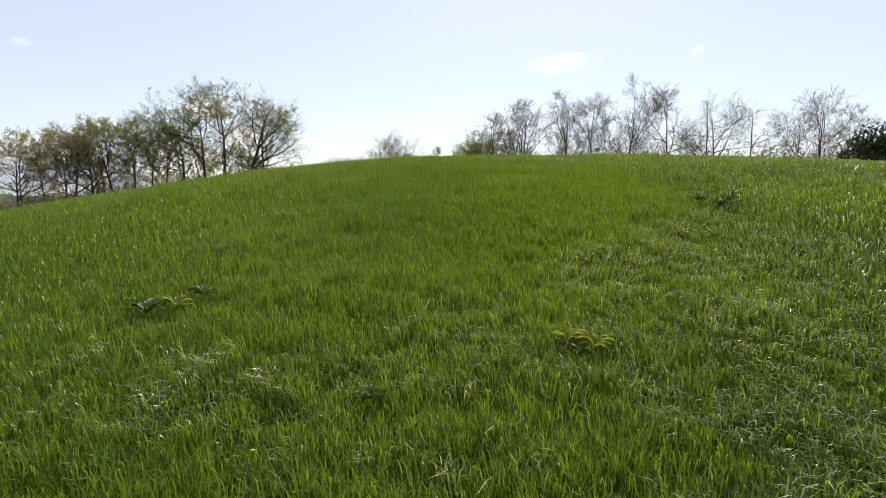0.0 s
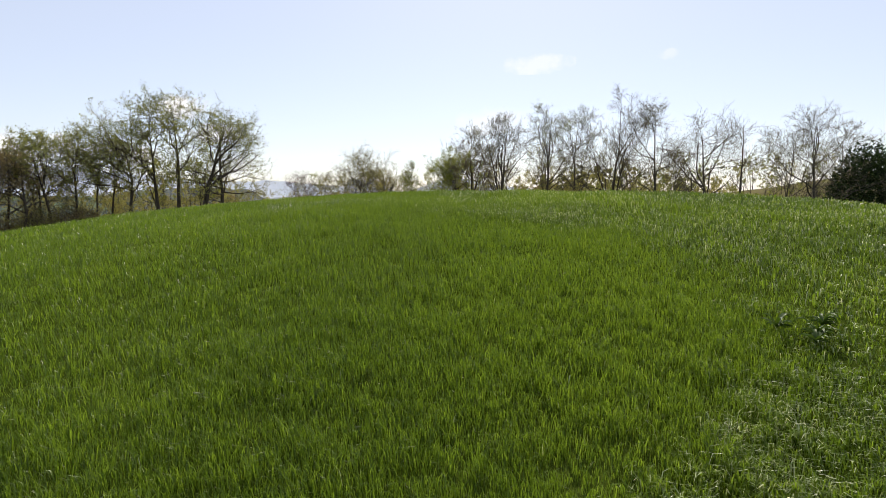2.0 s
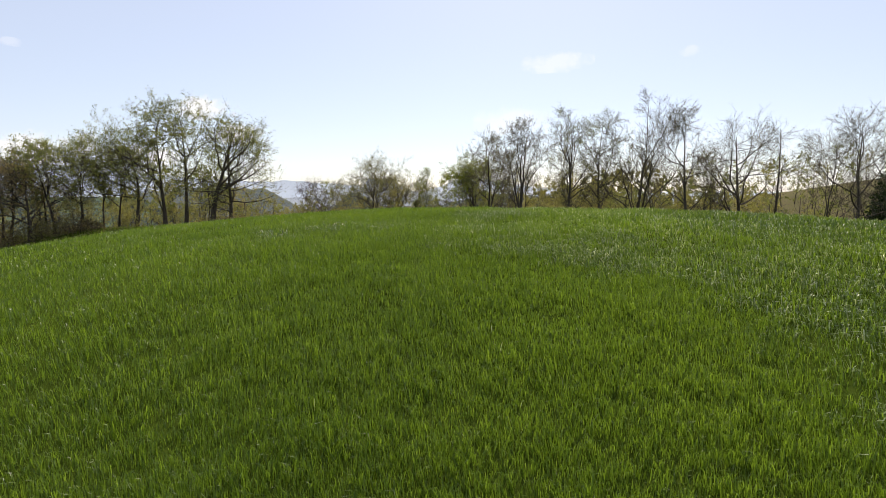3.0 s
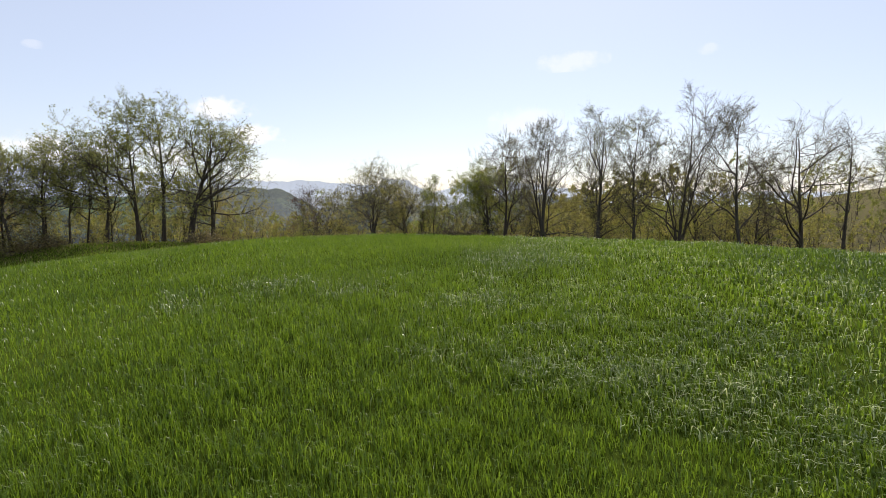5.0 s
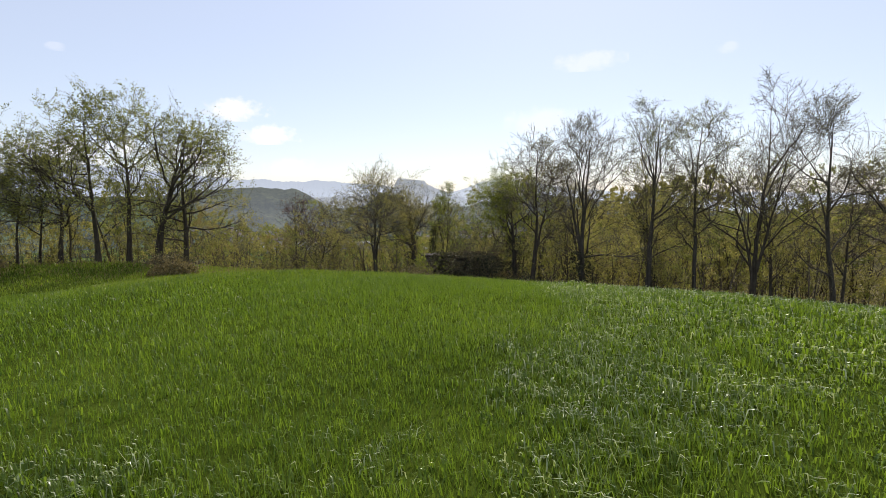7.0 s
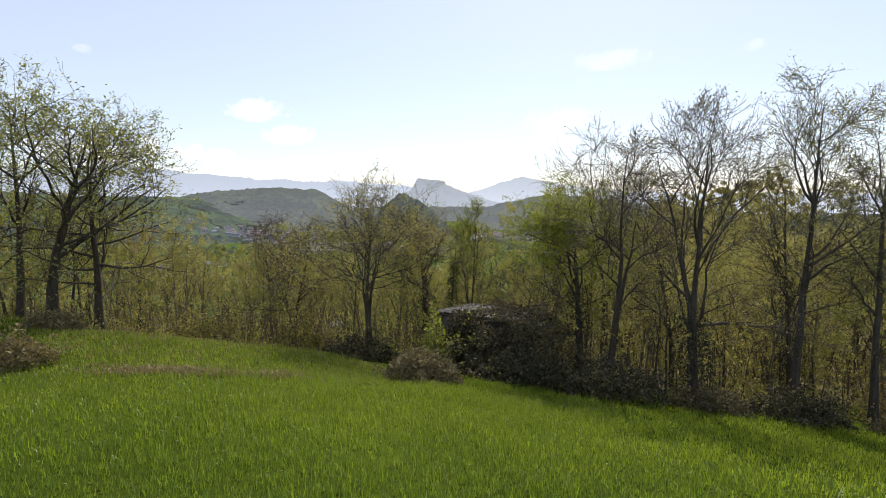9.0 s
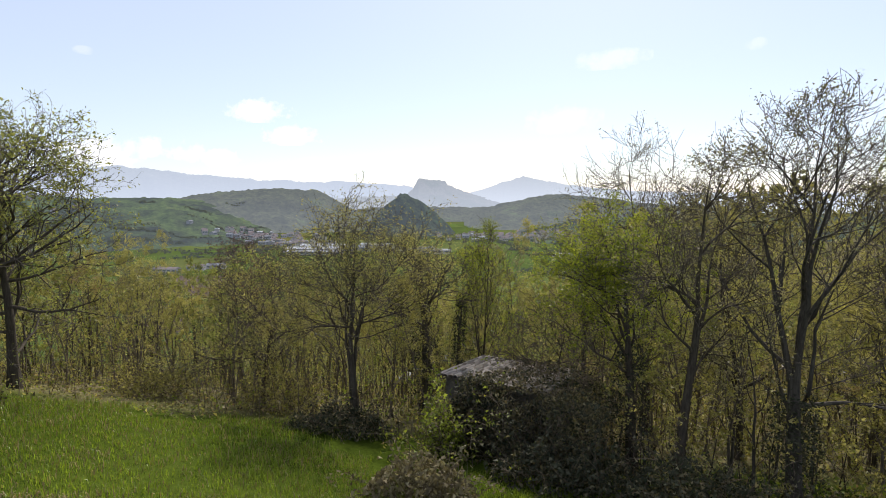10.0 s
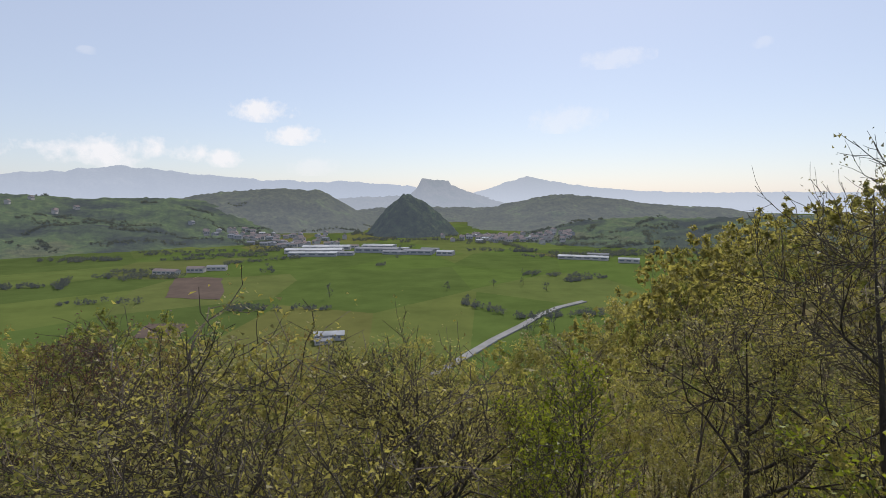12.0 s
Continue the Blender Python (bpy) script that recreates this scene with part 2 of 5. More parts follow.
def ground_z(x, y):
    x, y = np.asarray(x, float), np.asarray(y, float)
    turn = y - 0.45 * soft(x - 16, 6.0)
    z = hill(x, y) - 0.15 - 0.15 * soft(turn - 70, 4.0) - 0.24 * soft(turn - 98, 8.0)
    z = z + 0.10 * (lattice_noise(x, y, 2.7, 3) - 0.5) + 0.5 * (lattice_noise(x, y, 17, 4) - 0.5) * np.clip((y - 70) / 20, 0, 1)
    # a wooded spur on the sunny side of the slope
    z = z + 14 / (1 + np.exp(np.clip(-(x - 0.26 * (y - 60) - 3) / 5, -50, 50))) * np.clip((y - 106) / 40, 0, 1) / (1 + np.exp(np.clip((y - 260) / 25, -50, 50)))
    z = z + 9 / (1 + np.exp(np.clip(-(x + 1 - 0.2 * (y - 60)) / 3, -50, 50))) * np.exp(-(((y - 142) / 30) ** 2))
    return FLOOR + soft(z - FLOOR, 5.0)


def build_ground():
    near = np.arange(-46, 46.1, 0.8)
    far = 46 + np.cumsum(0.8 * 1.13 ** np.arange(1, 56))
    xs = np.concatenate([-far[::-1], near, far])
    ahead = np.arange(-12, 100.1, 0.8)
    ys = np.concatenate([-12 - far[::-1][:-20:2] + 46, ahead, 100 + np.cumsum(0.8 * 1.085 ** np.arange(1, 76))])
    ys = np.unique(ys[(ys > -2500) & (ys < 5200)])
    xs = xs[(xs > -5200) & (xs < 5200)]
    gx, gy = np.meshgrid(xs, ys)
    v = np.stack([gx, gy, ground_z(gx, gy)], -1).reshape(-1, 3)
    w, k = len(xs), np.arange(len(xs) * (len(ys) - 1))
    k = k[(k % w) < w - 1]
    ob = new("ground", fast_mesh("ground", v, np.stack([k, k + 1, k + w + 1, k + w], 1), mats=[ground_material()]))
    tagged(ob, "grassy hilltop falling through woodland to a broad green valley", "ground", kind="structure")


build_ground()


def blades(rng, x, y, h, w, bend, az, droop=0.6):
    """Grass blades: bent ones have a root, a knee and a tip, upright ones a root and a tip. Returns points, quads and tips, and upright tips last."""
    n = len(x)
    z = ground_z(x, y) - 0.02
    flat = np.clip((bend - 0.45) / 0.4, 0, 1)
    face = az + np.pi / 2 + rng.normal(0, 0.9, n) * (1 - 0.75 * flat)
    sx, sy = np.cos(face) * w / 2, np.sin(face) * w / 2
    lx, ly = np.cos(az), np.sin(az)
    rise = h * np.sqrt(np.clip(1 - 0.55 * bend**2, 0.15, 1))
    kx, ky, kz = x + lx * h * bend * 0.25, y + ly * h * bend * 0.25, z + rise * (0.68 + 0.22 * flat)
    tip = rise * (1 - flat * (0.02 + 0.25 * rng.random(n)))
    rows = np.stack([np.stack([x - sx, y - sy, z], 1), np.stack([x + sx, y + sy, z], 1), np.stack([kx - sx * 0.9, ky - sy * 0.9, kz], 1),
                     np.stack([kx + sx * 0.9, ky + sy * 0.9, kz], 1), np.stack([x + lx * h * bend * 0.8, y + ly * h * bend * 0.8, z + tip], 1)], 1)
    bent = bend > droop
    a, b = rows[bent], rows[~bent][:, [0, 1, 4]]
    k = np.arange(len(a))[:, None] * 5
    s = len(a) * 5 + np.arange(len(b))[:, None] * 3
    return np.concatenate([a.reshape(-1, 3), b.reshape(-1, 3)]), k + np.array([0, 1, 3, 2]), np.concatenate([k + np.array([2, 3, 4]), s + np.array([0, 1, 2])]), bent


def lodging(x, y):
    """How far the corn is blown over, which also places the painted glints: strips and hollows, most of them on the
    sunny right side of the field.
    """
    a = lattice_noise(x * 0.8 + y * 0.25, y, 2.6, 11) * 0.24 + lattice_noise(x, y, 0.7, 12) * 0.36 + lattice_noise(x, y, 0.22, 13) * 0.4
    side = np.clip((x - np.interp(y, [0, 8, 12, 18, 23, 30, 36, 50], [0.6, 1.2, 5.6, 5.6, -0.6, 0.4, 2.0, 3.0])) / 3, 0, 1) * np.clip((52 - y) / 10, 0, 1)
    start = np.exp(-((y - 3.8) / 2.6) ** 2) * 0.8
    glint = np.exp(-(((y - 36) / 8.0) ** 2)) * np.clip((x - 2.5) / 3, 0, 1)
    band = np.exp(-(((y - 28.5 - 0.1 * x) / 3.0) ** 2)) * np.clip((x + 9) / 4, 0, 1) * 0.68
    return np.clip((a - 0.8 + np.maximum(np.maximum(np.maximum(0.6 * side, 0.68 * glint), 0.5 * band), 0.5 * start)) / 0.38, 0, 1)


def sow(name, seed, x0, x1, y0, y1, per_m2, height, width, keep, label, droop=0.6):
    rng = np.random.default_rng(seed)
    n = int((x1 - x0) * (y1 - y0) * per_m2)
    x, y = rng.uniform(x0, x1, n), rng.uniform(y0, y1, n)
    ok = keep(x, y)
    x, y = x[ok], y[ok]
    n = len(x)
    lodged = lodging(x, y)
    tuft = lattice_noise(x, y, 0.16, 22) * 0.6 + lattice_noise(x, y, 0.45, 23) * 0.4
    stay = rng.random(len(x)) < 0.32 + 1.35 * tuft
    x, y, tuft, lodged = x[stay], y[stay], tuft[stay], lodged[stay]
    n = len(x)
    tall = (0.72 + 0.5 * lattice_noise(x, y, 1.6, 21)) * (0.42 + 1.15 * tuft)
    h = height * tall * rng.uniform(0.65, 1.2, n)
    bend = np.clip(rng.normal(0.45, 0.2, n) + lodged * rng.uniform(0.2, 0.7, n), 0.02, 0.98)
    lean = 2.6 + 3.0 * (lattice_noise(x, y, 5.0, 31) - 0.5)
    az = np.where(rng.random(n) < 0.35 + 0.2 * lodged, lean + rng.normal(0, 0.75, n), rng.uniform(0, 2 * np.pi, n))
    v, q, t, bent = blades(rng, x, y, h, width * rng.uniform(0.7, 1.3, n) * (1 + 0.3 * lodged), bend, az, droop)
    # blades coloured as glints, most of them where the corn is blown over
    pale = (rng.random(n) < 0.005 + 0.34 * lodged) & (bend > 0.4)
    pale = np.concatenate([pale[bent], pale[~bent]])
    # lighter blades take over with y: the hilltop's brightness is put into colour
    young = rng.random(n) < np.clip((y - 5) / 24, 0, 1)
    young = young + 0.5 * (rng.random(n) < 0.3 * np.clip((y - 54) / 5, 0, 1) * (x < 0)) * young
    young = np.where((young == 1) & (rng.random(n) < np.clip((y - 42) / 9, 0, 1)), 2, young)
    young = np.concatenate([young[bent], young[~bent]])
    ob = new(name, fast_mesh(name, v, q, t, mats=[grass_mat, glint_mat, top_mat, straw_mat, sunlit_mat], quad_mat=np.where(pale[: len(q)] & (rng.random(len(q)) < 0.4), 1, 2 * young[: len(q)]), tri_mat=np.where(pale, 1, 2 * young)))
    tagged(ob, label, "grass", kind="stuff")


def in_field(x, y):
    top = np.where(x < -3, 65.5 + 1.5 * np.sin(x * 0.7), 62.0 + 1.2 * np.sin(x * 0.9) - 0.05 * x)
    return y < top + 2.5 * (lattice_noise(x, y, 1.3, 41) - 0.5)


def path_x(y):
    return np.interp(y, [-2, 13, 24, 60], [0.4, 1.7, 1.8, -1.0])


def close(x, y):
    """Chosen by chance in a belt, so that the thick and the thin sowing melt into each other."""
    chance = np.random.default_rng(len(x)).random(len(x))
    return np.abs(x - path_x(y)) < 3.5 + 4.0 * chance


def wide(x, y):
    return np.abs(x - path_x(y)) < 11 + 0.1 * y + 7 * np.random.default_rng(len(x) + 1).random(len(x))


def first(y):
    """The foot of the rise, where the blades stand thickest."""
    return y < 9 + 7 * np.random.default_rng(len(y) + 3).random(len(y))


def early(y):
    """The near part of the field, with a soft far rim."""
    return y < 21 + 6 * np.random.default_rng(len(y) + 2).random(len(y))


sow("grass", 1, -6, 8, -1, 16, 1250, 0.235, 0.0105, lambda x, y: close(x, y) & first(y), "dense bright green young corn blades, blown over in patches", 0.25)
sow("grass", 6, -6, 8, 9, 27, 720, 0.23, 0.0125, lambda x, y: close(x, y) & ~first(y) & early(y), "dense green young corn on the rise of the hill", 0.4)
sow("grass", 4, -7, 9, 21, 62, 430, 0.22, 0.0145, lambda x, y: close(x, y) & ~early(y) & in_field(x, y), "green young corn blades on the hilltop")
sow("grass", 2, -20, 22, 0, 27, 330, 0.23, 0.0165, lambda x, y: ~close(x, y) & wide(x, y) & early(y), "green young corn standing in the field, glinting where bent")
sow("grass", 5, -22, 24, 21, 68, 150, 0.22, 0.025, lambda x, y: ~close(x, y) & wide(x, y) & ~early(y) & in_field(x, y), "green young corn standing on the hilltop")
sow("grass", 3, -46, 50, 6, 68, 44, 0.24, 0.036, lambda x, y: ~wide(x, y) & in_field(x, y), "green young corn on the far flank of the hill")


# ---- trees ----
def unit(v):
    return v / np.maximum(np.linalg.norm(v, axis=-1, keepdims=True), 1e-9)


def shoot(rng, start, way, length, steps, wobble, up):
    """Polylines that grow from the starts, all with the same number of steps."""
    pts = [start]
    p, d = start.copy(), unit(way)
    for _ in range(steps):
        d = unit(d + rng.normal(0, wobble, d.shape) + np.array([0, 0, up]))
        p = p + d * (length / steps)[:, None]
        pts.append(p)
    return np.stack(pts, 1)


def sprout(rng, pts, each, low, high, angle, spread=0.25):
    """Places and ways of new shoots on the polylines: also the parent's index and how far along it they sit."""
    b, n, _ = pts.shape
    who = np.repeat(np.arange(b), each)
    along = np.tile((np.arange(each) + rng.random(each)) / each, b) + rng.normal(0, 0.03, b * each)
    along = np.clip(low + (high - low) * along, 0, 0.999)
    f = along * (n - 1)
    i = f.astype(int)
    a, c = pts[who, i], pts[who, i + 1]
    tangent = unit(c - a)
    side = unit(np.cross(tangent, rng.normal(0, 1, tangent.shape)))
    ang = np.radians(rng.normal(angle, angle * spread, len(who)))[:, None]
    return a + (c - a) * (f - i)[:, None], unit(tangent * np.cos(ang) + side * np.sin(ang)), who, along


def tubes(pts, rad, sides):
    """Tubes round polylines (b, n, 3) with radii (b, n)."""
    b, n, _ = pts.shape
    t = unit(np.gradient(pts, axis=1))
    ref = np.where(np.abs(t[..., 2:3]) > 0.9, np.array([1.0, 0, 0]), np.array([0, 0, 1.0]))
    u = unit(np.cross(t, ref))
    w = np.cross(t, u)
    a = np.arange(sides) * 2 * np.pi / sides
    v = pts[:, :, None] + rad[:, :, None, None] * (u[:, :, None] * np.cos(a)[:, None] + w[:, :, None] * np.sin(a)[:, None])
    base = (np.arange(b)[:, None, None] * n + np.arange(n - 1)[None, :, None]) * sides
    k = np.arange(sides)
    q = np.stack([base + k, base + (k + 1) % sides, base + sides + (k + 1) % sides, base + sides + k], -1).reshape(-1, 4)
    return v.reshape(-1, 3), q


def gather(pieces):
    vs, qs, at = [], [], 0
    for v, q in pieces:
        vs.append(v)
        qs.append(q + at)
        at += len(v)
    return np.concatenate(vs), np.concatenate(qs)


def leaf_tris(rng, where, size):
    """Small pointed leaves, turned every way."""
    n = len(where)
    a = unit(rng.normal(0, 1, (n, 3)))
    b = unit(np.cross(a, rng.normal(0, 1, (n, 3))))
    s = (size * rng.uniform(0.6, 1.4, n))[:, None]
    v = np.stack([where - a * s * 0.45 + b * s * 0.3, where - a * s * 0.3 - b * s * 0.34, where + a * s * 0.55], 1)
    return v.reshape(-1, 3), np.arange(n * 3).reshape(-1, 3)


def taper(r0, r1, n):
    return np.asarray(r0)[:, None] + (np.asarray(r1) - np.asarray(r0))[:, None] * np.linspace(0, 1, n)


def tree_meshes(seed, h, spread, r, stems=1, low=0.3, lean=0.0, limbs=11, subs=5, twigs=4, tips=3, leaves=1500, leaf_size=0.09,
                leaf=None, skin=None, rise=0.10, ang=48, round_top=0.5, fork=0.92, gap=0.3, light=False, twig_skin=None, clump=0.3, split=0.3, fine=0.034, crook=0.05, girth=0.72):
    """Trunk with limbs, twigs and leaves as three meshes, standing at the origin."""
    rng = np.random.default_rng(seed)
    skin = skin or bark
    turn = rng.uniform(0, 2 * np.pi) + np.arange(stems) * 2 * np.pi / stems
    foot = np.stack([np.cos(turn), np.sin(turn), np.zeros(stems)], 1) * (gap if stems > 1 else 0.0)
    foot[:, 2] -= 0.25
    way = np.stack([np.cos(turn) * 0.1 * (stems > 1) + lean, np.sin(turn) * 0.1 * (stems > 1), np.ones(stems)], 1)
    size = np.where(np.arange(stems) == 0, 1.0, rng.uniform(0.75, 0.97, stems))
    trunk = shoot(rng, foot, way, h * fork * size, 10, crook, 0.05)
    if stems > 1 and not light:  # the stems run together up to the fork, then part
        u = np.linspace(0, 1, 11)[None, :, None]
        out = np.stack([np.cos(turn), np.sin(turn), np.zeros(stems)], 1)[:, None]
        line = foot[:, None] * np.array([0.3, 0.3, 1]) + np.array([lean, 0, 1.0]) * u * (h * fork * size)[:, None, None]
        trunk = line + out * h * 0.19 * np.clip(u - split, 0, 1) ** 1.1 * rng.uniform(0.6, 1.2, (stems, 1, 1)) + np.cumsum(rng.normal(0, 0.012, (stems, 11, 3)), 1) * h * np.array([1, 1, 0]) * np.clip(u - split + 0.15, 0, 1)
    tr = np.asarray([r * 0.8 / math.sqrt(stems) * 1.15] * stems) * size
    rad0 = taper(tr, tr * 0.06, 11)
    rad0[:, 0] *= 1.45
    rad0[:, 1] *= 1.08
    each = max(3, round(limbs / stems))
    p, d, who, along = sprout(rng, trunk, each, low, 0.97, ang)
    k = (along - low) / (1 - low)
    shape = np.clip(1.0 - np.abs(k - 0.28) ** 1.5 * (1.0 + round_top * 0.6), 0.25, 1)
    length = spread * girth * shape * rng.uniform(0.8, 1.2, len(who)) + h * 0.06
    limb = shoot(rng, p, d, length, 6, 0.18, rise)
    lr = np.minimum(rad0[who, np.minimum((along * 10).astype(int), 10)] * 0.66, 0.012 + length * 0.016)
    rad1 = taper(lr, lr * 0.25, 7)
    p, d, who2, along2 = sprout(rng, limb, subs, 0.18, 1.0, 42)
    length2 = length[who2] * rng.uniform(0.42, 0.75, len(who2)) * (1.15 - 0.5 * along2)
    sub = shoot(rng, p, d, length2, 2 if light else 4, 0.27, rise * 0.8)
    sr = np.minimum(rad1[who2, np.minimum((along2 * 6).astype(int), 6)] * 0.6, fine)
    rad2 = taper(sr, np.maximum(sr * 0.3, 0.005), sub.shape[1])
    p, d, who3, along3 = sprout(rng, np.concatenate([sub]), twigs, 0.2, 1.0, 40)
    length3 = np.clip(length2[who3] * rng.uniform(0.5, 0.9, len(who3)), 0.35, 1.5)
    twig = shoot(rng, p, d, length3, 2 if light else 3, 0.22, rise * 0.8)
    rad3 = taper(np.full(len(who3), 0.012), np.full(len(who3), 0.007), twig.shape[1])
    p, d, who4, _ = sprout(rng, twig, tips, 0.25, 1.0, 38)
    tip = shoot(rng, p, d, length3[who4] * rng.uniform(0.35, 0.7, len(who4)), 2, 0.25, 0.06)
    rad4 = taper(np.full(len(who4), 0.008), np.full(len(who4), 0.005), 3)
    wood_v, wood_q = gather([tubes(trunk, rad0, 5 if light else 9), tubes(limb, rad1, 3 if light else 6), tubes(sub, rad2, 3 if light else 4)])
    twig_v, twig_q = gather([tubes(twig[:: 3 if light else 1], rad3[:: 3 if light else 1], 3)] + ([] if light else [tubes(tip, rad4, 3)]))
    out = [("trunk", fast_mesh("trunk", wood_v, wood_q, mats=[skin]))]
    lv, lq = np.zeros((0, 3)), np.zeros((0, 3), int)
    if leaves:
        on = np.concatenate([tip.reshape(-1, 3), twig[:, 1:].reshape(-1, 3)])
        on = on[rng.random(len(on)) < clump]
        where = on[rng.integers(0, len(on), leaves)] + rng.normal(0, 0.11, (leaves, 3))
        lv, lq = leaf_tris(rng, where, leaf_size)
    out.append(("crown", fast_mesh("crown", np.concatenate([twig_v, lv]), twig_q, lq + len(twig_v), mats=[twig_skin or twig_bark, leaf or oak_leaf], tri_mat=np.ones(len(lq)), smooth=False)))
    return out, trunk


def ivy_on(rng, trunk, top, r, n, size=0.11):
    f = rng.random(n) ** 0.8 * top * (trunk.shape[1] - 1)
    i = np.minimum(f.astype(int), trunk.shape[1] - 2)
    s = rng.integers(0, trunk.shape[0], n)
    p = trunk[s, i] + (trunk[s, i + 1] - trunk[s, i]) * (f - i)[:, None]
    a = rng.uniform(0, 2 * np.pi, n)
    out = r * (0.6 + 0.9 * rng.random(n)) * (1.15 - 0.5 * f / (top * (trunk.shape[1] - 1)))
    p = p + np.stack([np.cos(a) * out, np.sin(a) * out, rng.normal(0, 0.1, n)], 1)
    v, q = leaf_tris(rng, p, size)
    return fast_mesh("ivy", v, None, q, mats=[ivy_leaf], smooth=False)


def tree(name, label, x, y, top, spread, r, seed, ivy=0, ivy_top=0.4, category="tree", turn=0.0, **style):
    """One tree whose highest twigs reach the height top."""
    z = float(ground_z(x, y))
    h = (top - z) * 1.03
    made, trunk = tree_meshes(seed, h * 0.97, spread, r, **style)
    hi = max(max(v.co.z for v in me.vertices) for _, me in made[1:2])
    k = h / hi
    root = new(name)
    root.matrix_world = pose(x, y, z, 0, 0, turn) @ Matrix.Diagonal((1, 1, k, 1))
    tagged(root, label, category)
    for n, me in made:
        child(n, me, root)
    if ivy:
        child("ivy", ivy_on(np.random.default_rng(seed + 5), trunk, ivy_top, r * 1.9, ivy), root, "dark ivy round the trunk")
    return root


oak = dict(low=0.32, limbs=13, subs=6, twigs=4, tips=3, clump=0.6, leaves=5200, leaf_size=0.14, leaf=oak_leaf, rise=0.07, ang=55, twig_skin=dark_twig)
bare = dict(girth=0.6, crook=0.035, fine=0.022, low=0.3, limbs=13, subs=6, twigs=5, tips=3, leaves=4600, leaf_size=0.08, leaf=grey_bud, rise=0.09, ang=46, skin=grey_bark, twig_skin=dark_twig)
OAK = "tall oak with sparse yellow-green spring leaves at the field edge"
BARE = "slender grey tree with bare budding twigs at the field edge"

# the group of oaks on the bank
tree("oak_tree", "rusty brown young-leaved oak in the thicket on the bank", -40.3, 62, 10.6, 7.5, 0.2, 101, **(oak | dict(leaf=rust_leaf, leaves=6200, low=0.15)))
tree("oak_tree", "low brownish oak with dense twigs on the bank", -37, 60, 11.2, 6.5, 0.2, 102, **(oak | dict(leaf=rust_leaf, low=0.15)))
tree("oak_tree", OAK, -35.9, 62, 12.3, 5, 0.17, 103, **(oak | dict(leaves=6000)))
tree("oak_tree", OAK, -34.4, 64, 13.2, 4.5, 0.16, 104, **oak)
tree("oak_tree", "thin oak with leafy top beside its taller neighbours", -29.9, 66, 14.8, 8, 0.22, 105, **(oak | dict(leaves=6200, lean=-0.08)))
tree("oak_tree", OAK, -27.2, 66.5, 16.8, 6.5, 0.24, 106, **(oak | dict(leaves=6200)))
tree("oak_tree", "tallest oak of the group with greening crown", -25.6, 68, 17.6, 6.0, 0.26, 107, **(oak | dict(leaves=6200)))
tree("oak_tree", "broad dark oak with forking limbs and half-open leaves", -22.0, 66, 16.2, 8.2, 0.36, 108, **(oak | dict(leaves=6000, low=0.25, limbs=15)))
tree("oak_tree", "leaning oak with long bare side branches over the field", -20.8, 68, 15.0, 6, 0.27, 109, **(oak | dict(leaves=6000, lean=0.06, low=0.15, ang=66, rise=0.05, limbs=17)))
tree("oak_tree", "thin young oak in the thicket on the bank", -32.4, 67, 12.0, 4, 0.13, 110, **oak)
tree("oak_tree", "thin young oak in the thicket on the bank", -42.5, 64, 11.5, 5, 0.15, 111, **oak)
tree("oak_tree", "thin young oak with rusty leaves on the bank", -46, 61, 10.2, 7, 0.18, 112, **(oak | dict(leaf=rust_leaf)))
for k, (x, y, top) in enumerate(((-31.3, 69, 12.5), (-33.4, 66, 11.8), (-35.2, 65.5, 11.0), (-37.8, 63.5, 12.0), (-39.2, 65, 10.8), (-43.8, 62.5, 10.0), (-47.5, 64, 11.0), (-24.0, 70, 11.5), (-28.6, 70.5, 12.6))):
    tree("oak_tree", "thin upright young oak crowded in the thicket", x, y, top, 3.6, 0.12, 150 + k, **(oak | dict(leaves=3000, limbs=9, subs=5, tips=2)))

near_oak = oak | dict(leaf_size=0.078, clump=0.6)
# the low gap in the hedge
tree("plum_tree", "small wild plum with dark purple young leaves", -14.0, 77, 8.9, 5.5, 0.13, 120, **(near_oak | dict(leaf=plum_leaf, leaves=4200, low=0.35, rise=0.14)))
tree("field_maple", "bushy field maple with olive spring leaves", -10.7, 72, 8.6, 4.5, 0.13, 121, **(near_oak | dict(leaf=wood_leaf, low=0.15)))
tree("oak_tree", "crooked oak with a spreading half-bare crown", -4.9, 67.8, 11.4, 5.6, 0.34, 122, **(near_oak | dict(leaf=wood_leaf, leaves=15000, stems=3, split=0.42, low=0.5, ang=58, round_top=0.8, lean=-0.05, limbs=21, subs=7, fork=0.86, rise=0.08)))
tree("oak_tree", "ivy-footed oak with a rounded twiggy crown", -2.25, 73, 9.8, 4.2, 0.46, 123, ivy=2200, ivy_top=0.5, **(near_oak | dict(leaf=wood_leaf, leaves=12000, low=0.45, lean=-0.08, limbs=16, subs=7, skin=grey_bark, crook=0.07)))
tree("dead_tree", "broken dead trunk wrapped in dark ivy", -0.5, 72.5, 7.4, 0.9, 0.17, 124, ivy=1800, ivy_top=0.85, **(bare | dict(leaves=0, limbs=5, subs=2, twigs=2, tips=1)))
tree("young_tree", "slim young tree with fresh yellow-green leaves", 0.75, 71.3, 9.6, 2.6, 0.13, 125, **(near_oak | dict(leaf=bright_leaf, leaves=7000, rise=0.16, ang=34, lean=-0.05, stems=2, split=0.3)))
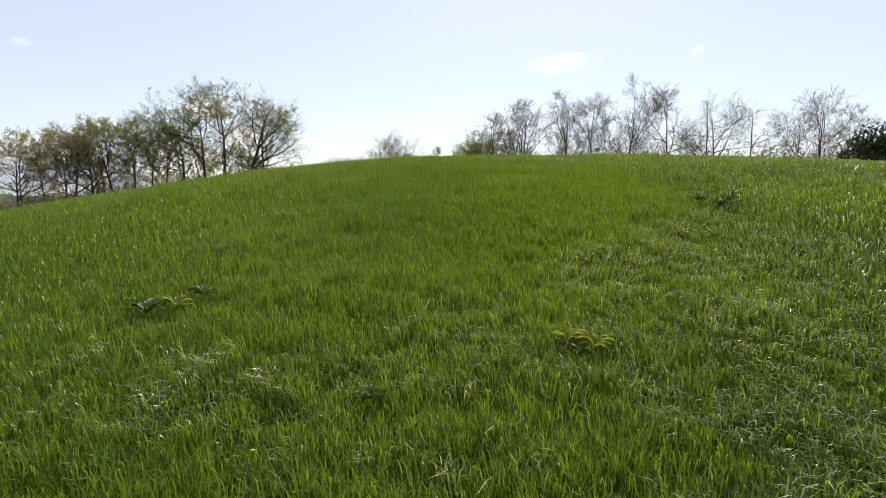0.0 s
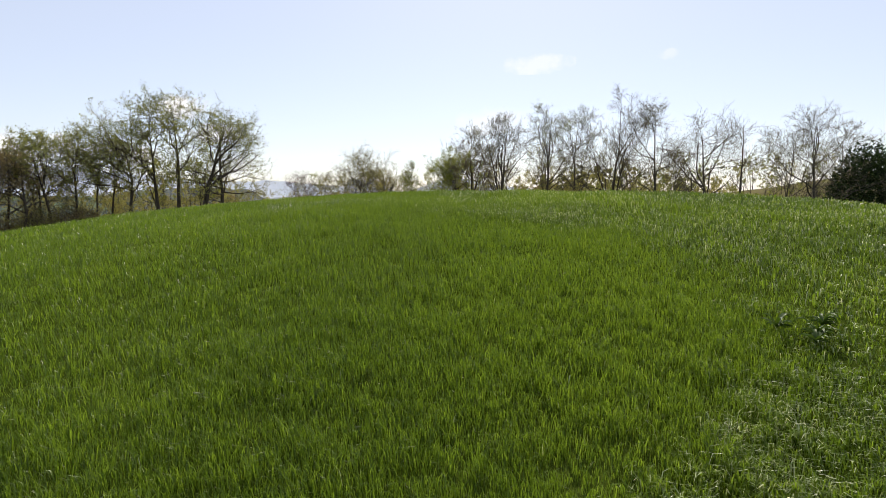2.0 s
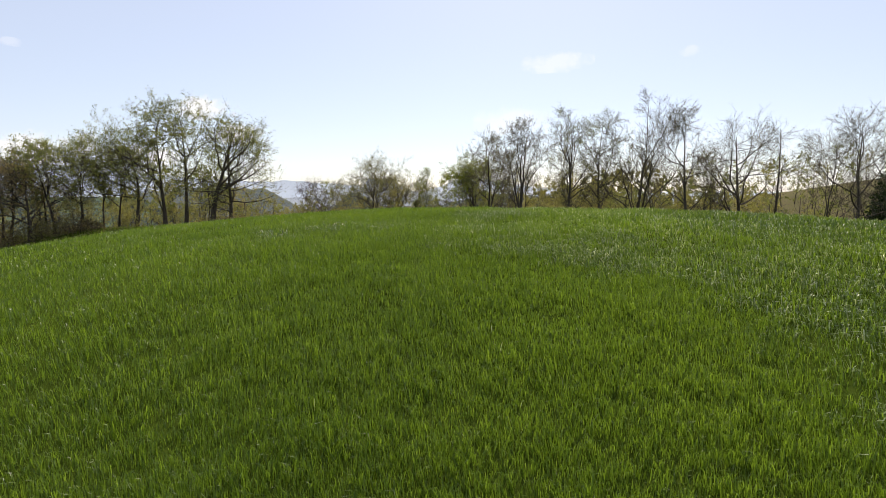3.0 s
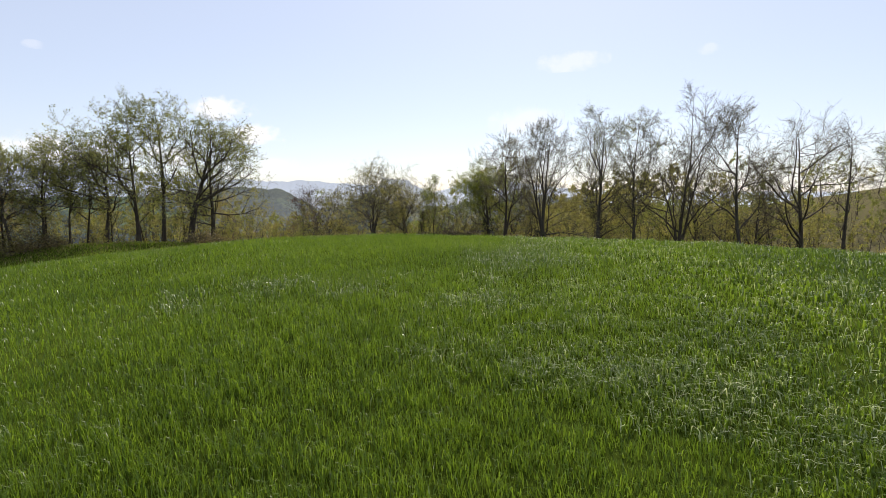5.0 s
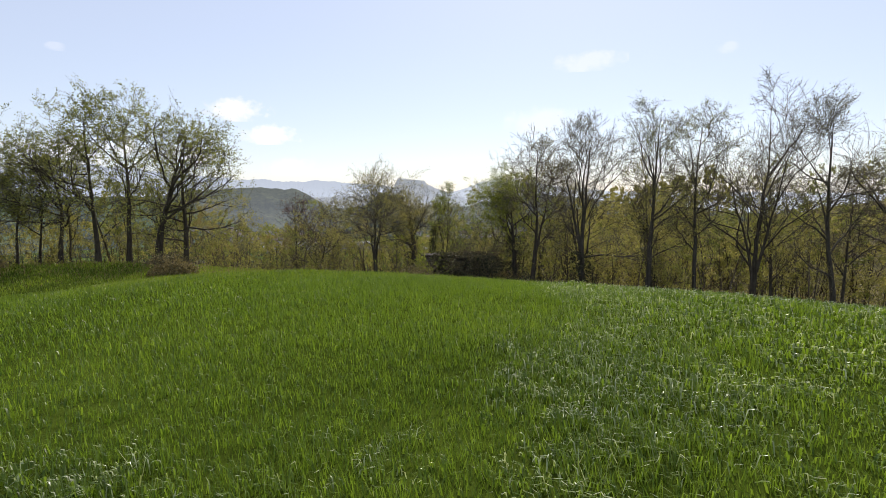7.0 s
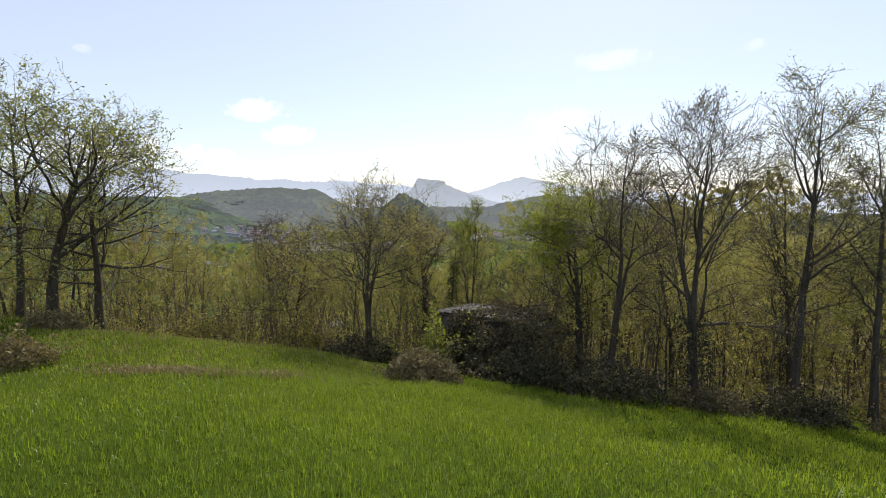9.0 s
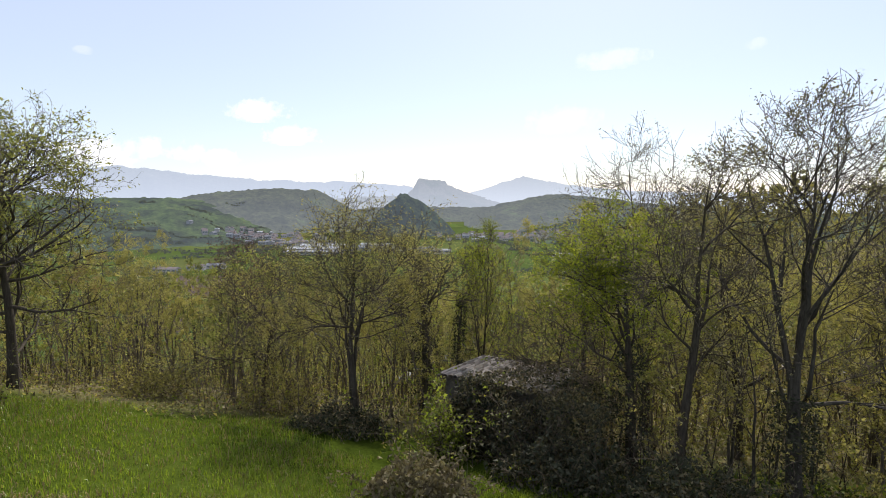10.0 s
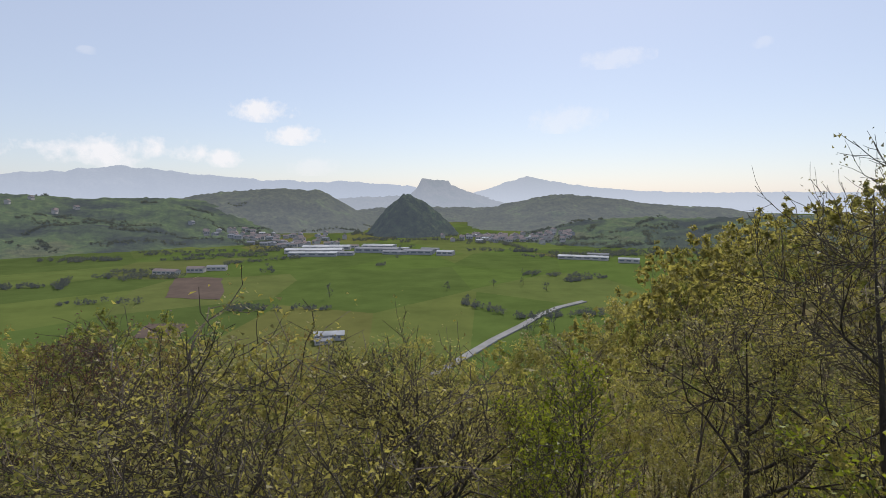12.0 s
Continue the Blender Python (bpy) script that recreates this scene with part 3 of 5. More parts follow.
tree("hornbeam", "bright fresh green leafy tree behind the ivy shed", 6.1, 64.5, 10.8, 4.0, 0.27, 126, ivy=1500, ivy_top=0.6, **(near_oak | dict(leaf=bright_leaf, leaves=22000, low=0.42, leaf_size=0.09, skin=bark, clump=0.6, lean=-0.01, crook=0.012)))
tree("field_maple", "leafy yellow-green shrub tree beside the shed", 3.4, 67.2, 7.0, 3.2, 0.1, 127, **(near_oak | dict(leaf=bright_leaf, leaves=1500, low=0.35)))
tree("field_maple", "olive-leaved maple with a full crown on the slope", 6.4, 75, 10.5, 4.0, 0.2, 128, **(near_oak | dict(leaf=wood_leaf, leaves=9000, low=0.35, crook=0.03)))

# the row of bare trees
tree("ash_tree", "twin-stemmed bare tree with upright limbs", 9.3, 73.6, 14.3, 5.6, 0.26, 130, **(bare | dict(stems=2, split=0.4, ang=48, low=0.42, limbs=17)))
tree("ash_tree", "bare tree with two strong dark stems at the field edge", 6.9, 62.5, 12.4, 3.2, 0.27, 131, **(bare | dict(stems=2, split=0.4, lean=0.1, low=0.45, skin=bark)))
tree("ash_tree", "wide bare tree with several stems and a domed crown", 10.7, 62.3, 14.2, 6.4, 0.36, 132, ivy=2200, ivy_top=0.35, **(bare | dict(stems=3, limbs=18, split=0.4, lean=-0.06)))
tree("ash_tree", BARE, 15.6, 63.4, 15.5, 5, 0.24, 133, **(bare | dict(leaves=6000, leaf=oak_leaf)))
tree("field_maple", "crooked smaller tree with olive leaves below the bare row", 12.0, 69, 10.4, 5, 0.17, 134, **(near_oak | dict(leaf=wood_leaf, leaves=5000)))
tree("ash_tree", "leaning slender bare tree", 18.9, 63, 15.0, 4.5, 0.2, 135, **(bare | dict(lean=-0.06, leaf=oak_leaf)))
tree("ash_tree", "tallest bare tree with three dark stems spreading upward", 21.9, 61, 16.9, 8, 0.36, 136, **(bare | dict(stems=3, limbs=20, skin=bark)))
tree("ash_tree", BARE, 27.4, 61, 15.8, 6, 0.24, 137, **(bare | dict(low=0.25)))
tree("oak_tree", "broad bare oak with a spreading crown in the row", 32.4, 61, 14.9, 9, 0.3, 138, **(bare | dict(ang=58, limbs=16, skin=bark, rise=0.06)))
tree("dead_tree", "bare leaning snag with few side shoots", 35.5, 60.8, 13.2, 2.2, 0.22, 139, **(bare | dict(limbs=9, subs=3, twigs=2, leaves=0, lean=0.05, skin=bark)))
tree("ash_tree", BARE, 40.0, 60, 12.7, 6, 0.2, 140, **(bare | dict(stems=2)))
tree("ash_tree", BARE, 42.2, 58, 14.9, 7.5, 0.26, 141, **bare)
tree("ash_tree", BARE, 47.0, 61, 13.6, 7, 0.24, 142, **bare)
tree("ash_tree", BARE, 24.8, 64, 11.5, 5, 0.16, 143, **(bare | dict(leaf=wood_leaf, leaves=1500)))
tree("ash_tree", BARE, 30.0, 64, 11.0, 5, 0.16, 144, **(bare | dict(leaf=rust_leaf, leaves=1500)))
tree("ash_tree", BARE, 16.9, 66, 11.5, 4, 0.18, 145, ivy=1200, ivy_top=0.6, **(bare | dict(leaf=wood_leaf, leaves=4000)))


def evergreen(x, y, top, width):
    """A dense dark evergreen bush: stems under a close coat of leaves with an uneven outline."""
    rng = np.random.default_rng(77)
    z = float(ground_z(x, y))
    h = top - z
    root = tagged(new("evergreen_bush"), "dense dark evergreen bush at the field edge", "bush")
    root.matrix_world = pose(x, y, z)
    n = 26000
    a, b = rng.uniform(0, 2 * np.pi, n), np.arccos(rng.uniform(-0.5, 1, n))
    lump = 0.8 + 0.28 * lattice_noise(a * 3, b * 3, 0.8, 5) + 0.12 * lattice_noise(a * 9, b * 9, 0.8, 6)
    d = lump * rng.uniform(0.3, 1.0, n) ** 0.5
    p = np.stack([np.sin(b) * np.cos(a) * width / 2 * d, np.sin(b) * np.sin(a) * width / 2 * d, h * (0.36 + 0.6 * np.cos(b) * d)], 1)
    p[:, 2] = np.maximum(p[:, 2], 0.05)
    v, q = leaf_tris(rng, p, 0.3)
    child("foliage", fast_mesh("foliage", v, None, q, mats=[dark_leaf], smooth=False), root)
    foot = rng.normal(0, 0.3, (7, 3)) * np.array([1, 1, 0]) - np.array([0, 0, 0.2])
    stem = shoot(rng, foot, np.concatenate([foot[:, :2] * 1.2, np.ones((7, 1))], 1), np.full(7, h * 0.75), 6, 0.1, 0.05)
    v, q = tubes(stem, taper(np.full(7, 0.12), np.full(7, 0.03), 7), 6)
    child("trunk", fast_mesh("trunk", v, q, mats=[bark]), root)


evergreen(48.2, 58, 11.2, 9)


# ---- the wood on the slope ----
def woodland():
    rng = np.random.default_rng(5)
    style = dict(crook=0.085, low=0.22, twigs=2, tips=2, rise=0.12, ang=42, gap=0.35, light=True)
    kinds = []
    for i, (h, s, leaf, count, stems) in enumerate(((9, 4.2, wood_leaf, 2100, 1), (10, 4.6, wood_leaf, 2300, 2), (8, 3.8, oak_leaf, 2000, 3), (11, 4.0, grey_bud, 1200, 1), (9, 4.4, fresh_leaf, 2000, 2), (8.5, 4.5, rust_leaf, 1700, 2))):
        kinds.append(tree_meshes(300 + i, h, s, 0.11, stems=stems, limbs=9, subs=3, leaves=int(count * 2.1), leaf_size=0.086, leaf=leaf, skin=pole_bark, **style)[0])
    for i, (h, s, leaf, count) in enumerate(((9, 5.0, wood_leaf, 1000), (10, 5.2, oak_leaf, 1000))):
        kinds.append(tree_meshes(320 + i, h, s, 0.11, limbs=7, subs=2, leaves=int(count * 1.2), leaf_size=0.2, leaf=leaf, **style)[0])
    kinds.append(tree_meshes(330, 4.2, 3.0, 0.05, stems=2, limbs=5, subs=2, leaves=520, leaf_size=0.135, leaf=wood_leaf, **(style | dict(low=0.05, twigs=2)))[0])
    for i, (leaf, count) in enumerate(((wood_leaf, 650), (grey_bud, 300), (oak_leaf, 600))):
        kinds.append(tree_meshes(335 + i, 7.5, 2.4, 0.075, limbs=6, subs=2, leaves=int(count * 0.9), leaf_size=0.125, leaf=leaf, skin=(pole_bark, grey_bark, pole_bark)[i], **(style | dict(low=0.3, twigs=2, ang=36)))[0])
    labels = ("slim woodland tree with olive spring leaves on the slope", "twin-stemmed woodland tree with olive leaves on the slope", "many-stemmed young oak on the wooded slope", "bare grey woodland tree on the slope",
              "fresh green woodland tree on the slope", "rusty-leaved woodland tree on the slope", "olive woodland tree far down the slope", "young oak far down the slope", "low olive sapling in the underwood", "thin upright pole tree with few olive leaves", "thin bare grey pole tree", "thin young oak pole with sparse leaves")
    spots = []
    for y0, y1, x0, x1, step, want in ((69, 100, -38, 40, 2.9, 205), (100, 132, -40, 85, 4.6, 90), (132, 170, -75, 105, 7.0, 50)):
        tries = 0
        while want and tries < 9000:
            tries += 1
            x, y = rng.uniform(x0, x1), rng.uniform(y0, y1)
            if y < 76 and x < -12 or y < 82 and -20 < x < -9 or y < 76 and -9 < x < 10 or y < 70 and x < 8:
                continue
            if all((x - a) ** 2 + (y - b) ** 2 > step * step * 0.6 for a, b in spots):
                spots.append((x, y))
                want -= 1
    grove = [(-8.6, 70.2), (-7.0, 72.4), (-6.1, 74.6), (-3.9, 71.2), (-3.7, 76.2), (-1.2, 75.6), (1.9, 74.2), (2.9, 76.4), (-9.6, 74.1), (-11.6, 71.6), (-13.1, 73.4), (0.7, 77.3), (-15.2, 72.2), (3.8, 72.6), (-1.6, 70.6),
             (13, 66.5), (17.5, 67), (23.5, 69.5), (14, 71.5), (20.5, 73.5), (11.5, 72.5)]
    spots += grove
    saplings = [(rng.uniform(-36, 40), rng.uniform(68.5, 96)) for _ in range(64)]
    saplings += [(rng.uniform(5, 42), rng.uniform(62, 74)) for _ in range(44)]
    saplings += [(rng.uniform(-50, -24), rng.uniform(66.5, 73)) for _ in range(36)] + [(rng.uniform(-52, -33), rng.uniform(61, 68)) for _ in range(10)]
    saplings = [(x, y) for x, y in saplings if not (y < 66.5 and -33 < x < -16 or -4 > x > -24 and y < 73)]
    poles = [(rng.uniform(-36, -4), rng.uniform(70.5, 85)) for _ in range(40)] + [(rng.uniform(-4, 44), rng.uniform(68, 84)) for _ in range(50)] + [(rng.uniform(6, 44), rng.uniform(62.5, 70)) for _ in range(40)]
    poles = [(x, y) for x, y in poles if not (y < 71.5 and x < -17 or y < 71.5 and -7 < x < 6)]
    want = [None] * len(spots) + [8] * len(saplings) + [9] * len(poles)
    spots += saplings + poles
    chance = np.array([0.31, 0.27, 0.21, 0.1, 0.04, 0.07])
    first = {}
    for i, (x, y) in enumerate(spots):
        k = 8 if want[i] == 8 else int(rng.integers(9, 12)) if want[i] == 9 else int(rng.choice(6, p=chance)) if y < 86 and abs(x) < 24 else int(rng.integers(6, 8))
        s = rng.uniform(0.75, 1.12) * (1.1 if x > 20 else (0.64 if x < -8 else 0.8) if (x, y) in grove else 1.0)
        m = pose(x, y, float(ground_z(x, y)), rng.normal(0, 2.5), rng.normal(0, 2.5), rng.uniform(0, 360))
        if k not in first:
            root = first[k] = tagged(new("sapling" if k == 8 else "pole_tree" if k > 8 else "woodland_tree"), labels[k], "sapling" if k == 8 else "tree", "underwood saplings" if k == 8 else "pole trees" if k > 8 else "woodland trees")
            for n, me in kinds[k]:
                child(n, me, root)
            root.matrix_world = m @ Matrix.Diagonal((s, s, s, 1))
        else:
            ob = copy_thing(first[k], m)
            ob.scale = (s, s, s * rng.uniform(0.92, 1.08))


    # the rest of the wood, past counting, joined into one crown sheet of trees
    vs, qs, ts, qm, tm, at = [], [], [], [], [], 0
    far = [np.random.default_rng(71).uniform(a, b, 330) for a, b in ((-150, 190), (70, 260))]
    spur = np.random.default_rng(72)
    sy = spur.uniform(112, 230, 210)
    far = [np.concatenate([far[0], 0.2 * (sy - 60) - 2 + spur.uniform(0, 60, 210) * (sy - 60) / 120]), np.concatenate([far[1], sy])]
    srcs = [tree_meshes(340 + i, 9.5, 5.4, 0.12, limbs=5, subs=2, leaves=300, leaf_size=0.46, leaf=wood_leaf, **(style | dict(twigs=2)))[0] for i in range(3)]
    data = []
    for made in srcs:
        parts = []
        for n, me in made:
            co = np.empty(len(me.vertices) * 3, np.float32)
            me.vertices.foreach_get("co", co)
            size = np.empty(len(me.polygons), np.int32)
            me.polygons.foreach_get("loop_total", size)
            idx = np.empty(len(me.loops), np.int32)
            me.loops.foreach_get("vertex_index", idx)
            cut = int((size == 4).sum()) * 4
            parts.append((co.reshape(-1, 3), idx[:cut].reshape(-1, 4), idx[cut:].reshape(-1, 3), 0 if n == "trunk" else 1))
        data.append(parts)
    for i, (x, y) in enumerate(zip(*far)):
        if y < 102 and x > -40 or i < 330 and y < 128 and -20 < x < 80 or i < 330 and abs(x) < 75 and y < 170 and i % 3:
            continue
        s, turn = rng.uniform(0.8, 1.2) * (1.15 if x > 18 else 1.0), rng.uniform(0, 6.28)
        c, d = math.cos(turn) * s, math.sin(turn) * s
        for co, q, t, kind in data[i % 3]:
            vs.append(np.stack([co[:, 0] * c - co[:, 1] * d + x, co[:, 0] * d + co[:, 1] * c + y, co[:, 2] * s + float(ground_z(x, y))], 1))
            qs.append(q + at)
            ts.append(t + at)
            at += len(co)
    ob = new("woodland", fast_mesh("woodland", np.concatenate(vs), np.concatenate(qs), np.concatenate(ts), mats=[twig_bark, wood_leaf], tri_mat=np.ones(sum(len(t) for t in ts)), smooth=False))
    tagged(ob, "olive spring woodland covering the slope down to the valley", "woodland", kind="stuff")


woodland()


def undergrowth():
    """Low leaves, seedlings and fallen twigs on the floor of the wood."""
    rng = np.random.default_rng(19)
    n = 100000
    x, y = rng.uniform(-40, 46, n), 62 + 34 * rng.random(n) ** 1.4
    thick = lattice_noise(x, y, 1.5, 61) * 0.6 + lattice_noise(x, y, 0.5, 62) * 0.4
    ok = (rng.random(n) < thick * 1.7 - 0.2) & ~in_field(x, y - 0.6)
    ok &= ~((x > -1.2) & (x < 5.4) & (y > 63.2) & (y < 68.2))
    x, y, thick = x[ok], y[ok], thick[ok]
    n = len(x)
    z = ground_z(x, y) + rng.random(n) ** 1.8 * (0.2 + 3.2 * np.clip(thick - 0.35, 0, 1))
    v, t = leaf_tris(rng, np.stack([x, y, z], 1), 0.15)
    kind = rng.choice(4, n, p=(0.4, 0.25, 0.15, 0.2))
    m = 900
    px, py = rng.uniform(-38, 44, m), 63 + 22 * rng.random(m)
    away = ~((px > -1.2) & (px < 5.4) & (py > 62) & (py < 69)) & ~in_field(px, py - 0.8)
    px, py = px[away], py[away]
    foot = np.stack([px, py, ground_z(px, py) - 0.05], 1)
    stick = shoot(rng, foot, rng.normal(0, 0.35, (len(px), 3)) + np.array([0, 0, 1.0]), rng.uniform(0.6, 2.6, len(px)), 4, 0.12, 0.03)
    sv, sq = tubes(stick, taper(np.full(len(px), 0.017), np.full(len(px), 0.006), 5), 3)
    ob = new("undergrowth", fast_mesh("undergrowth", np.concatenate([sv, v]), sq, t + len(sv), mats=[wood_leaf, fresh_leaf, rust_leaf, bramble_leaf, twig_bark], quad_mat=np.full(len(sq), 4), tri_mat=kind, smooth=False))
    tagged(ob, "low leafy undergrowth and dry stalks on the woodland floor", "undergrowth", kind="stuff")


undergrowth()


def underwood():
    """Hazel and hawthorn scrub between the trunks, past counting: thin rods with small leaves."""
    rng = np.random.default_rng(29)
    m = 1700
    x, y = rng.uniform(-42, 48, m), 68 + 40 * rng.random(m) ** 1.2
    ok = ~((x > -2) & (x < 6) & (y < 71)) & ~((x < -14) & (y < 71))
    x, y = x[ok], y[ok]
    m = len(x)
    tall = rng.uniform(1.5, 5.5, m) * (0.5 + lattice_noise(x, y, 4.0, 65))
    rod = shoot(rng, np.stack([x, y, ground_z(x, y) - 0.1], 1), rng.normal(0, 0.22, (m, 3)) + np.array([0, 0, 1.0]), tall, 5, 0.1, 0.04)
    sv, sq = tubes(rod, taper(np.full(m, 0.022), np.full(m, 0.006), 6), 3)
    n = 56000
    who, f = rng.integers(0, m, n), rng.uniform(0.8, 4.99, n)
    i = f.astype(int)
    a, b = rod[who, i], rod[who, i + 1]
    spot = a + (b - a) * (f - i)[:, None] + rng.normal(0, 0.32, (n, 3)) * (0.3 + tall[who] / 4)[:, None]
    v, t = leaf_tris(rng, spot, 0.12)
    kind = rng.choice(4, n, p=(0.5, 0.22, 0.1, 0.18))
    ob = new("underwood", fast_mesh("underwood", np.concatenate([sv, v]), sq, t + len(sv), mats=[wood_leaf, oak_leaf, fresh_leaf, rust_leaf, pole_bark], quad_mat=np.full(len(sq), 4), tri_mat=kind, smooth=False))
    tagged(ob, "olive spring scrub of thin leafy rods between the trunks", "underwood", kind="stuff")


underwood()


# ---- brambles, weeds and the old shed ----
def bramble(label, x, y, rx, ry, h, n, leaf, seed, size=0.13, name="bramble_bush"):
    rng = np.random.default_rng(seed)
    z = float(ground_z(x, y))
    root = tagged(new(name), label, "bush")
    root.matrix_world = pose(x, y, z)
    a, d = rng.uniform(0, 2 * np.pi, n), np.sqrt(rng.random(n))
    px, py = np.cos(a) * d * rx, np.sin(a) * d * ry
    crown = h * np.clip(1 - d**2.4, 0, 1) ** 0.7 * (0.2 + 0.9 * lattice_noise(px + seed, py, 0.9, 8) + 0.5 * lattice_noise(px + seed, py, 0.3, 9))
    pz = crown * rng.random(n) ** 0.5
    gz = ground_z(x + px, y + py) - z
    heap = np.stack([px, py, pz + gz + 0.03], 1)
    m = max(30, int(rx * ry * 26))
    a, d = rng.uniform(0, 2 * np.pi, m), np.sqrt(rng.random(m)) * 0.8
    fx, fy = np.cos(a) * d * rx, np.sin(a) * d * ry
    foot = np.stack([fx, fy, ground_z(x + fx, y + fy) - z - 0.05], 1)
    cane = shoot(rng, foot, rng.normal(0, 0.5, (m, 3)) + np.array([0, 0, 1.4]), np.full(m, h * 1.5) * rng.uniform(0.6, 1.2, m), 7, 0.15, -0.16)
    along = cane[rng.integers(0, m, n // 2), rng.integers(2, 8, n // 2)] + rng.normal(0, 0.1, (n // 2, 3))
    v, q = leaf_tris(rng, np.concatenate([heap, along]), size)
    child("foliage", fast_mesh("foliage", v, None, q, mats=[leaf, bramble_leaf], tri_mat=rng.random(len(q)) < 0.25, smooth=False), root)
    v, q = tubes(cane, taper(np.full(m, 0.014), np.full(m, 0.006), 8), 3)
    child("cane_tangle", fast_mesh("cane_tangle", v, q, mats=[twig_bark]), root)


def weed(x, y, size, seed, leaf=None):
    rng = np.random.default_rng(seed)
    z = float(ground_z(x, y)) + 0.11
    root = tagged(new("dock_weed"), "leafy dock rosette standing in the corn", "weed", "dock weeds")
    root.matrix_world = pose(x, y, z)
    n = 18
    for i in range(n):
        a, up, ln = rng.uniform(0, 2 * np.pi), rng.uniform(0.6, 2.4), size * rng.uniform(0.5, 1.0)
        w = ln * 0.12
        t = np.linspace(0, 1, 6)
        mid = np.stack([t * ln * math.cos(a), t * ln * math.sin(a), up * ln * (t - 0.75 * t * t)], 1)
        side = np.array([-math.sin(a), math.cos(a), 0.0])
        wid = (w * np.sin(np.pi * (0.08 + 0.9 * t)))[:, None]
        v = np.stack([mid - side * wid + [0, 0, 0.02], mid, mid + side * wid + [0, 0, 0.02]], 1).reshape(-1, 3)
        k = np.arange(5)[:, None] * 3
        q = np.concatenate([k + np.array([0, 1, 4, 3]), k + np.array([1, 2, 5, 4])])
        child("leaf", fast_mesh("leaf", v, q, mats=[leaf or weed_mat]), root)


weed(-3.72, 6.13, 0.34, 1)
weed(-3.35, 6.25, 0.26, 2, fresh_leaf)
weed(-3.15, 6.75, 0.26, 8)
weed(-3.95, 6.4, 0.24, 10)
weed(-0.2, 3.5, 0.2, 3)
weed(2.3, 4.35, 0.24, 4, fresh_leaf)
weed(2.0, 4.5, 0.22, 7, fresh_leaf)
weed(2.1, 4.2, 0.2, 11)
weed(7.45, 11.55, 0.36, 5)
weed(7.0, 11.9, 0.32, 6)
weed(7.8, 11.9, 0.3, 9)
weed(7.25, 11.3, 0.26, 12)


bramble("grey-green bramble mound beside the shed at the field edge", -1.05, 58.7, 1.6, 1.0, 1.15, 2300, bramble_leaf, 11)
bramble("dark bramble thicket along the field edge", 6.8, 60.6, 2.2, 1.4, 1.6, 3200, ivy_leaf, 12)
bramble("dark bramble thicket along the field edge", 10.6, 60.4, 1.7, 1.1, 0.9, 1900, bramble_leaf, 13)
bramble("dark bramble thicket along the field edge", 14.2, 60.4, 2.2, 1.2, 1.3, 2600, ivy_leaf, 14)
bramble("low bramble thicket under the bare trees", 18.8, 60.0, 2.0, 1.2, 0.8, 1800, bramble_leaf, 15)
bramble("low bramble thicket under the bare trees", 23.5, 59.4, 2.4, 1.3, 0.9, 2000, ivy_leaf, 16)
bramble("dark bramble heap at the foot of the oak", -5.0, 65.6, 2.2, 1.3, 1.3, 2400, ivy_leaf, 17)
bramble("brown dry bramble heap on the grassy bank", -16.0, 56.6, 1.6, 1.0, 1.0, 2000, straw_mat, 18)
bramble("grey dry bramble heap under the oaks", -19.9, 63.6, 1.8, 1.0, 0.9, 1600, bramble_leaf, 19)
bramble("yellow-green shrub growing beside the shed", -0.8, 63.4, 0.9, 0.8, 2.6, 1900, fresh_leaf, 20, 0.12, "shrub")
bramble("leafy shrub behind the shed roof", 3.4, 68.6, 1.4, 1.0, 3.4, 2600, wood_leaf, 21, 0.12, "shrub")
bramble("low olive shrub in the gap of the hedge", -9.0, 69.5, 2.0, 1.4, 2.2, 2200, wood_leaf, 22, 0.12, "shrub")
bramble("low olive shrub in the gap of the hedge", -15.5, 70.5, 2.2, 1.4, 2.0, 2200, wood_leaf, 23, 0.12, "shrub")
bramble("rusty low shrub under the bare trees", 27.5, 61.5, 2.2, 1.3, 2.2, 2200, rust_leaf, 24, 0.11, "shrub")
bramble("rusty low shrub under the bare trees", 20.5, 63.5, 1.8, 1.3, 2.4, 2200, rust_leaf, 25, 0.11, "shrub")
bramble("olive shrub under the bare trees", 33.5, 62.5, 2.6, 1.4, 2.4, 2400, wood_leaf, 26, 0.12, "shrub")
bramble("dark bramble thicket in front of the shed", 3.4, 61.6, 2.6, 1.5, 1.6, 3600, ivy_leaf, 27)
bramble("brown twiggy shrub hanging over the shed roof", 5.4, 66.6, 1.5, 1.2, 4.2, 2600, rust_leaf, 31, 0.1, "shrub")

for k, (x, y, h) in enumerate(((-50, 60.5, 3.2), (-46.5, 59.5, 2.6), (-43, 60, 3.4), (-39.5, 58.8, 2.4), (-36.5, 60.5, 2.8), (-33.5, 62, 2.2))):
    bramble("olive and rusty thicket shrub among the young oaks", x, y, 2.4, 1.5, h * 0.75, 1300, (wood_leaf, rust_leaf)[k % 2], 60 + k, 0.15, "shrub")


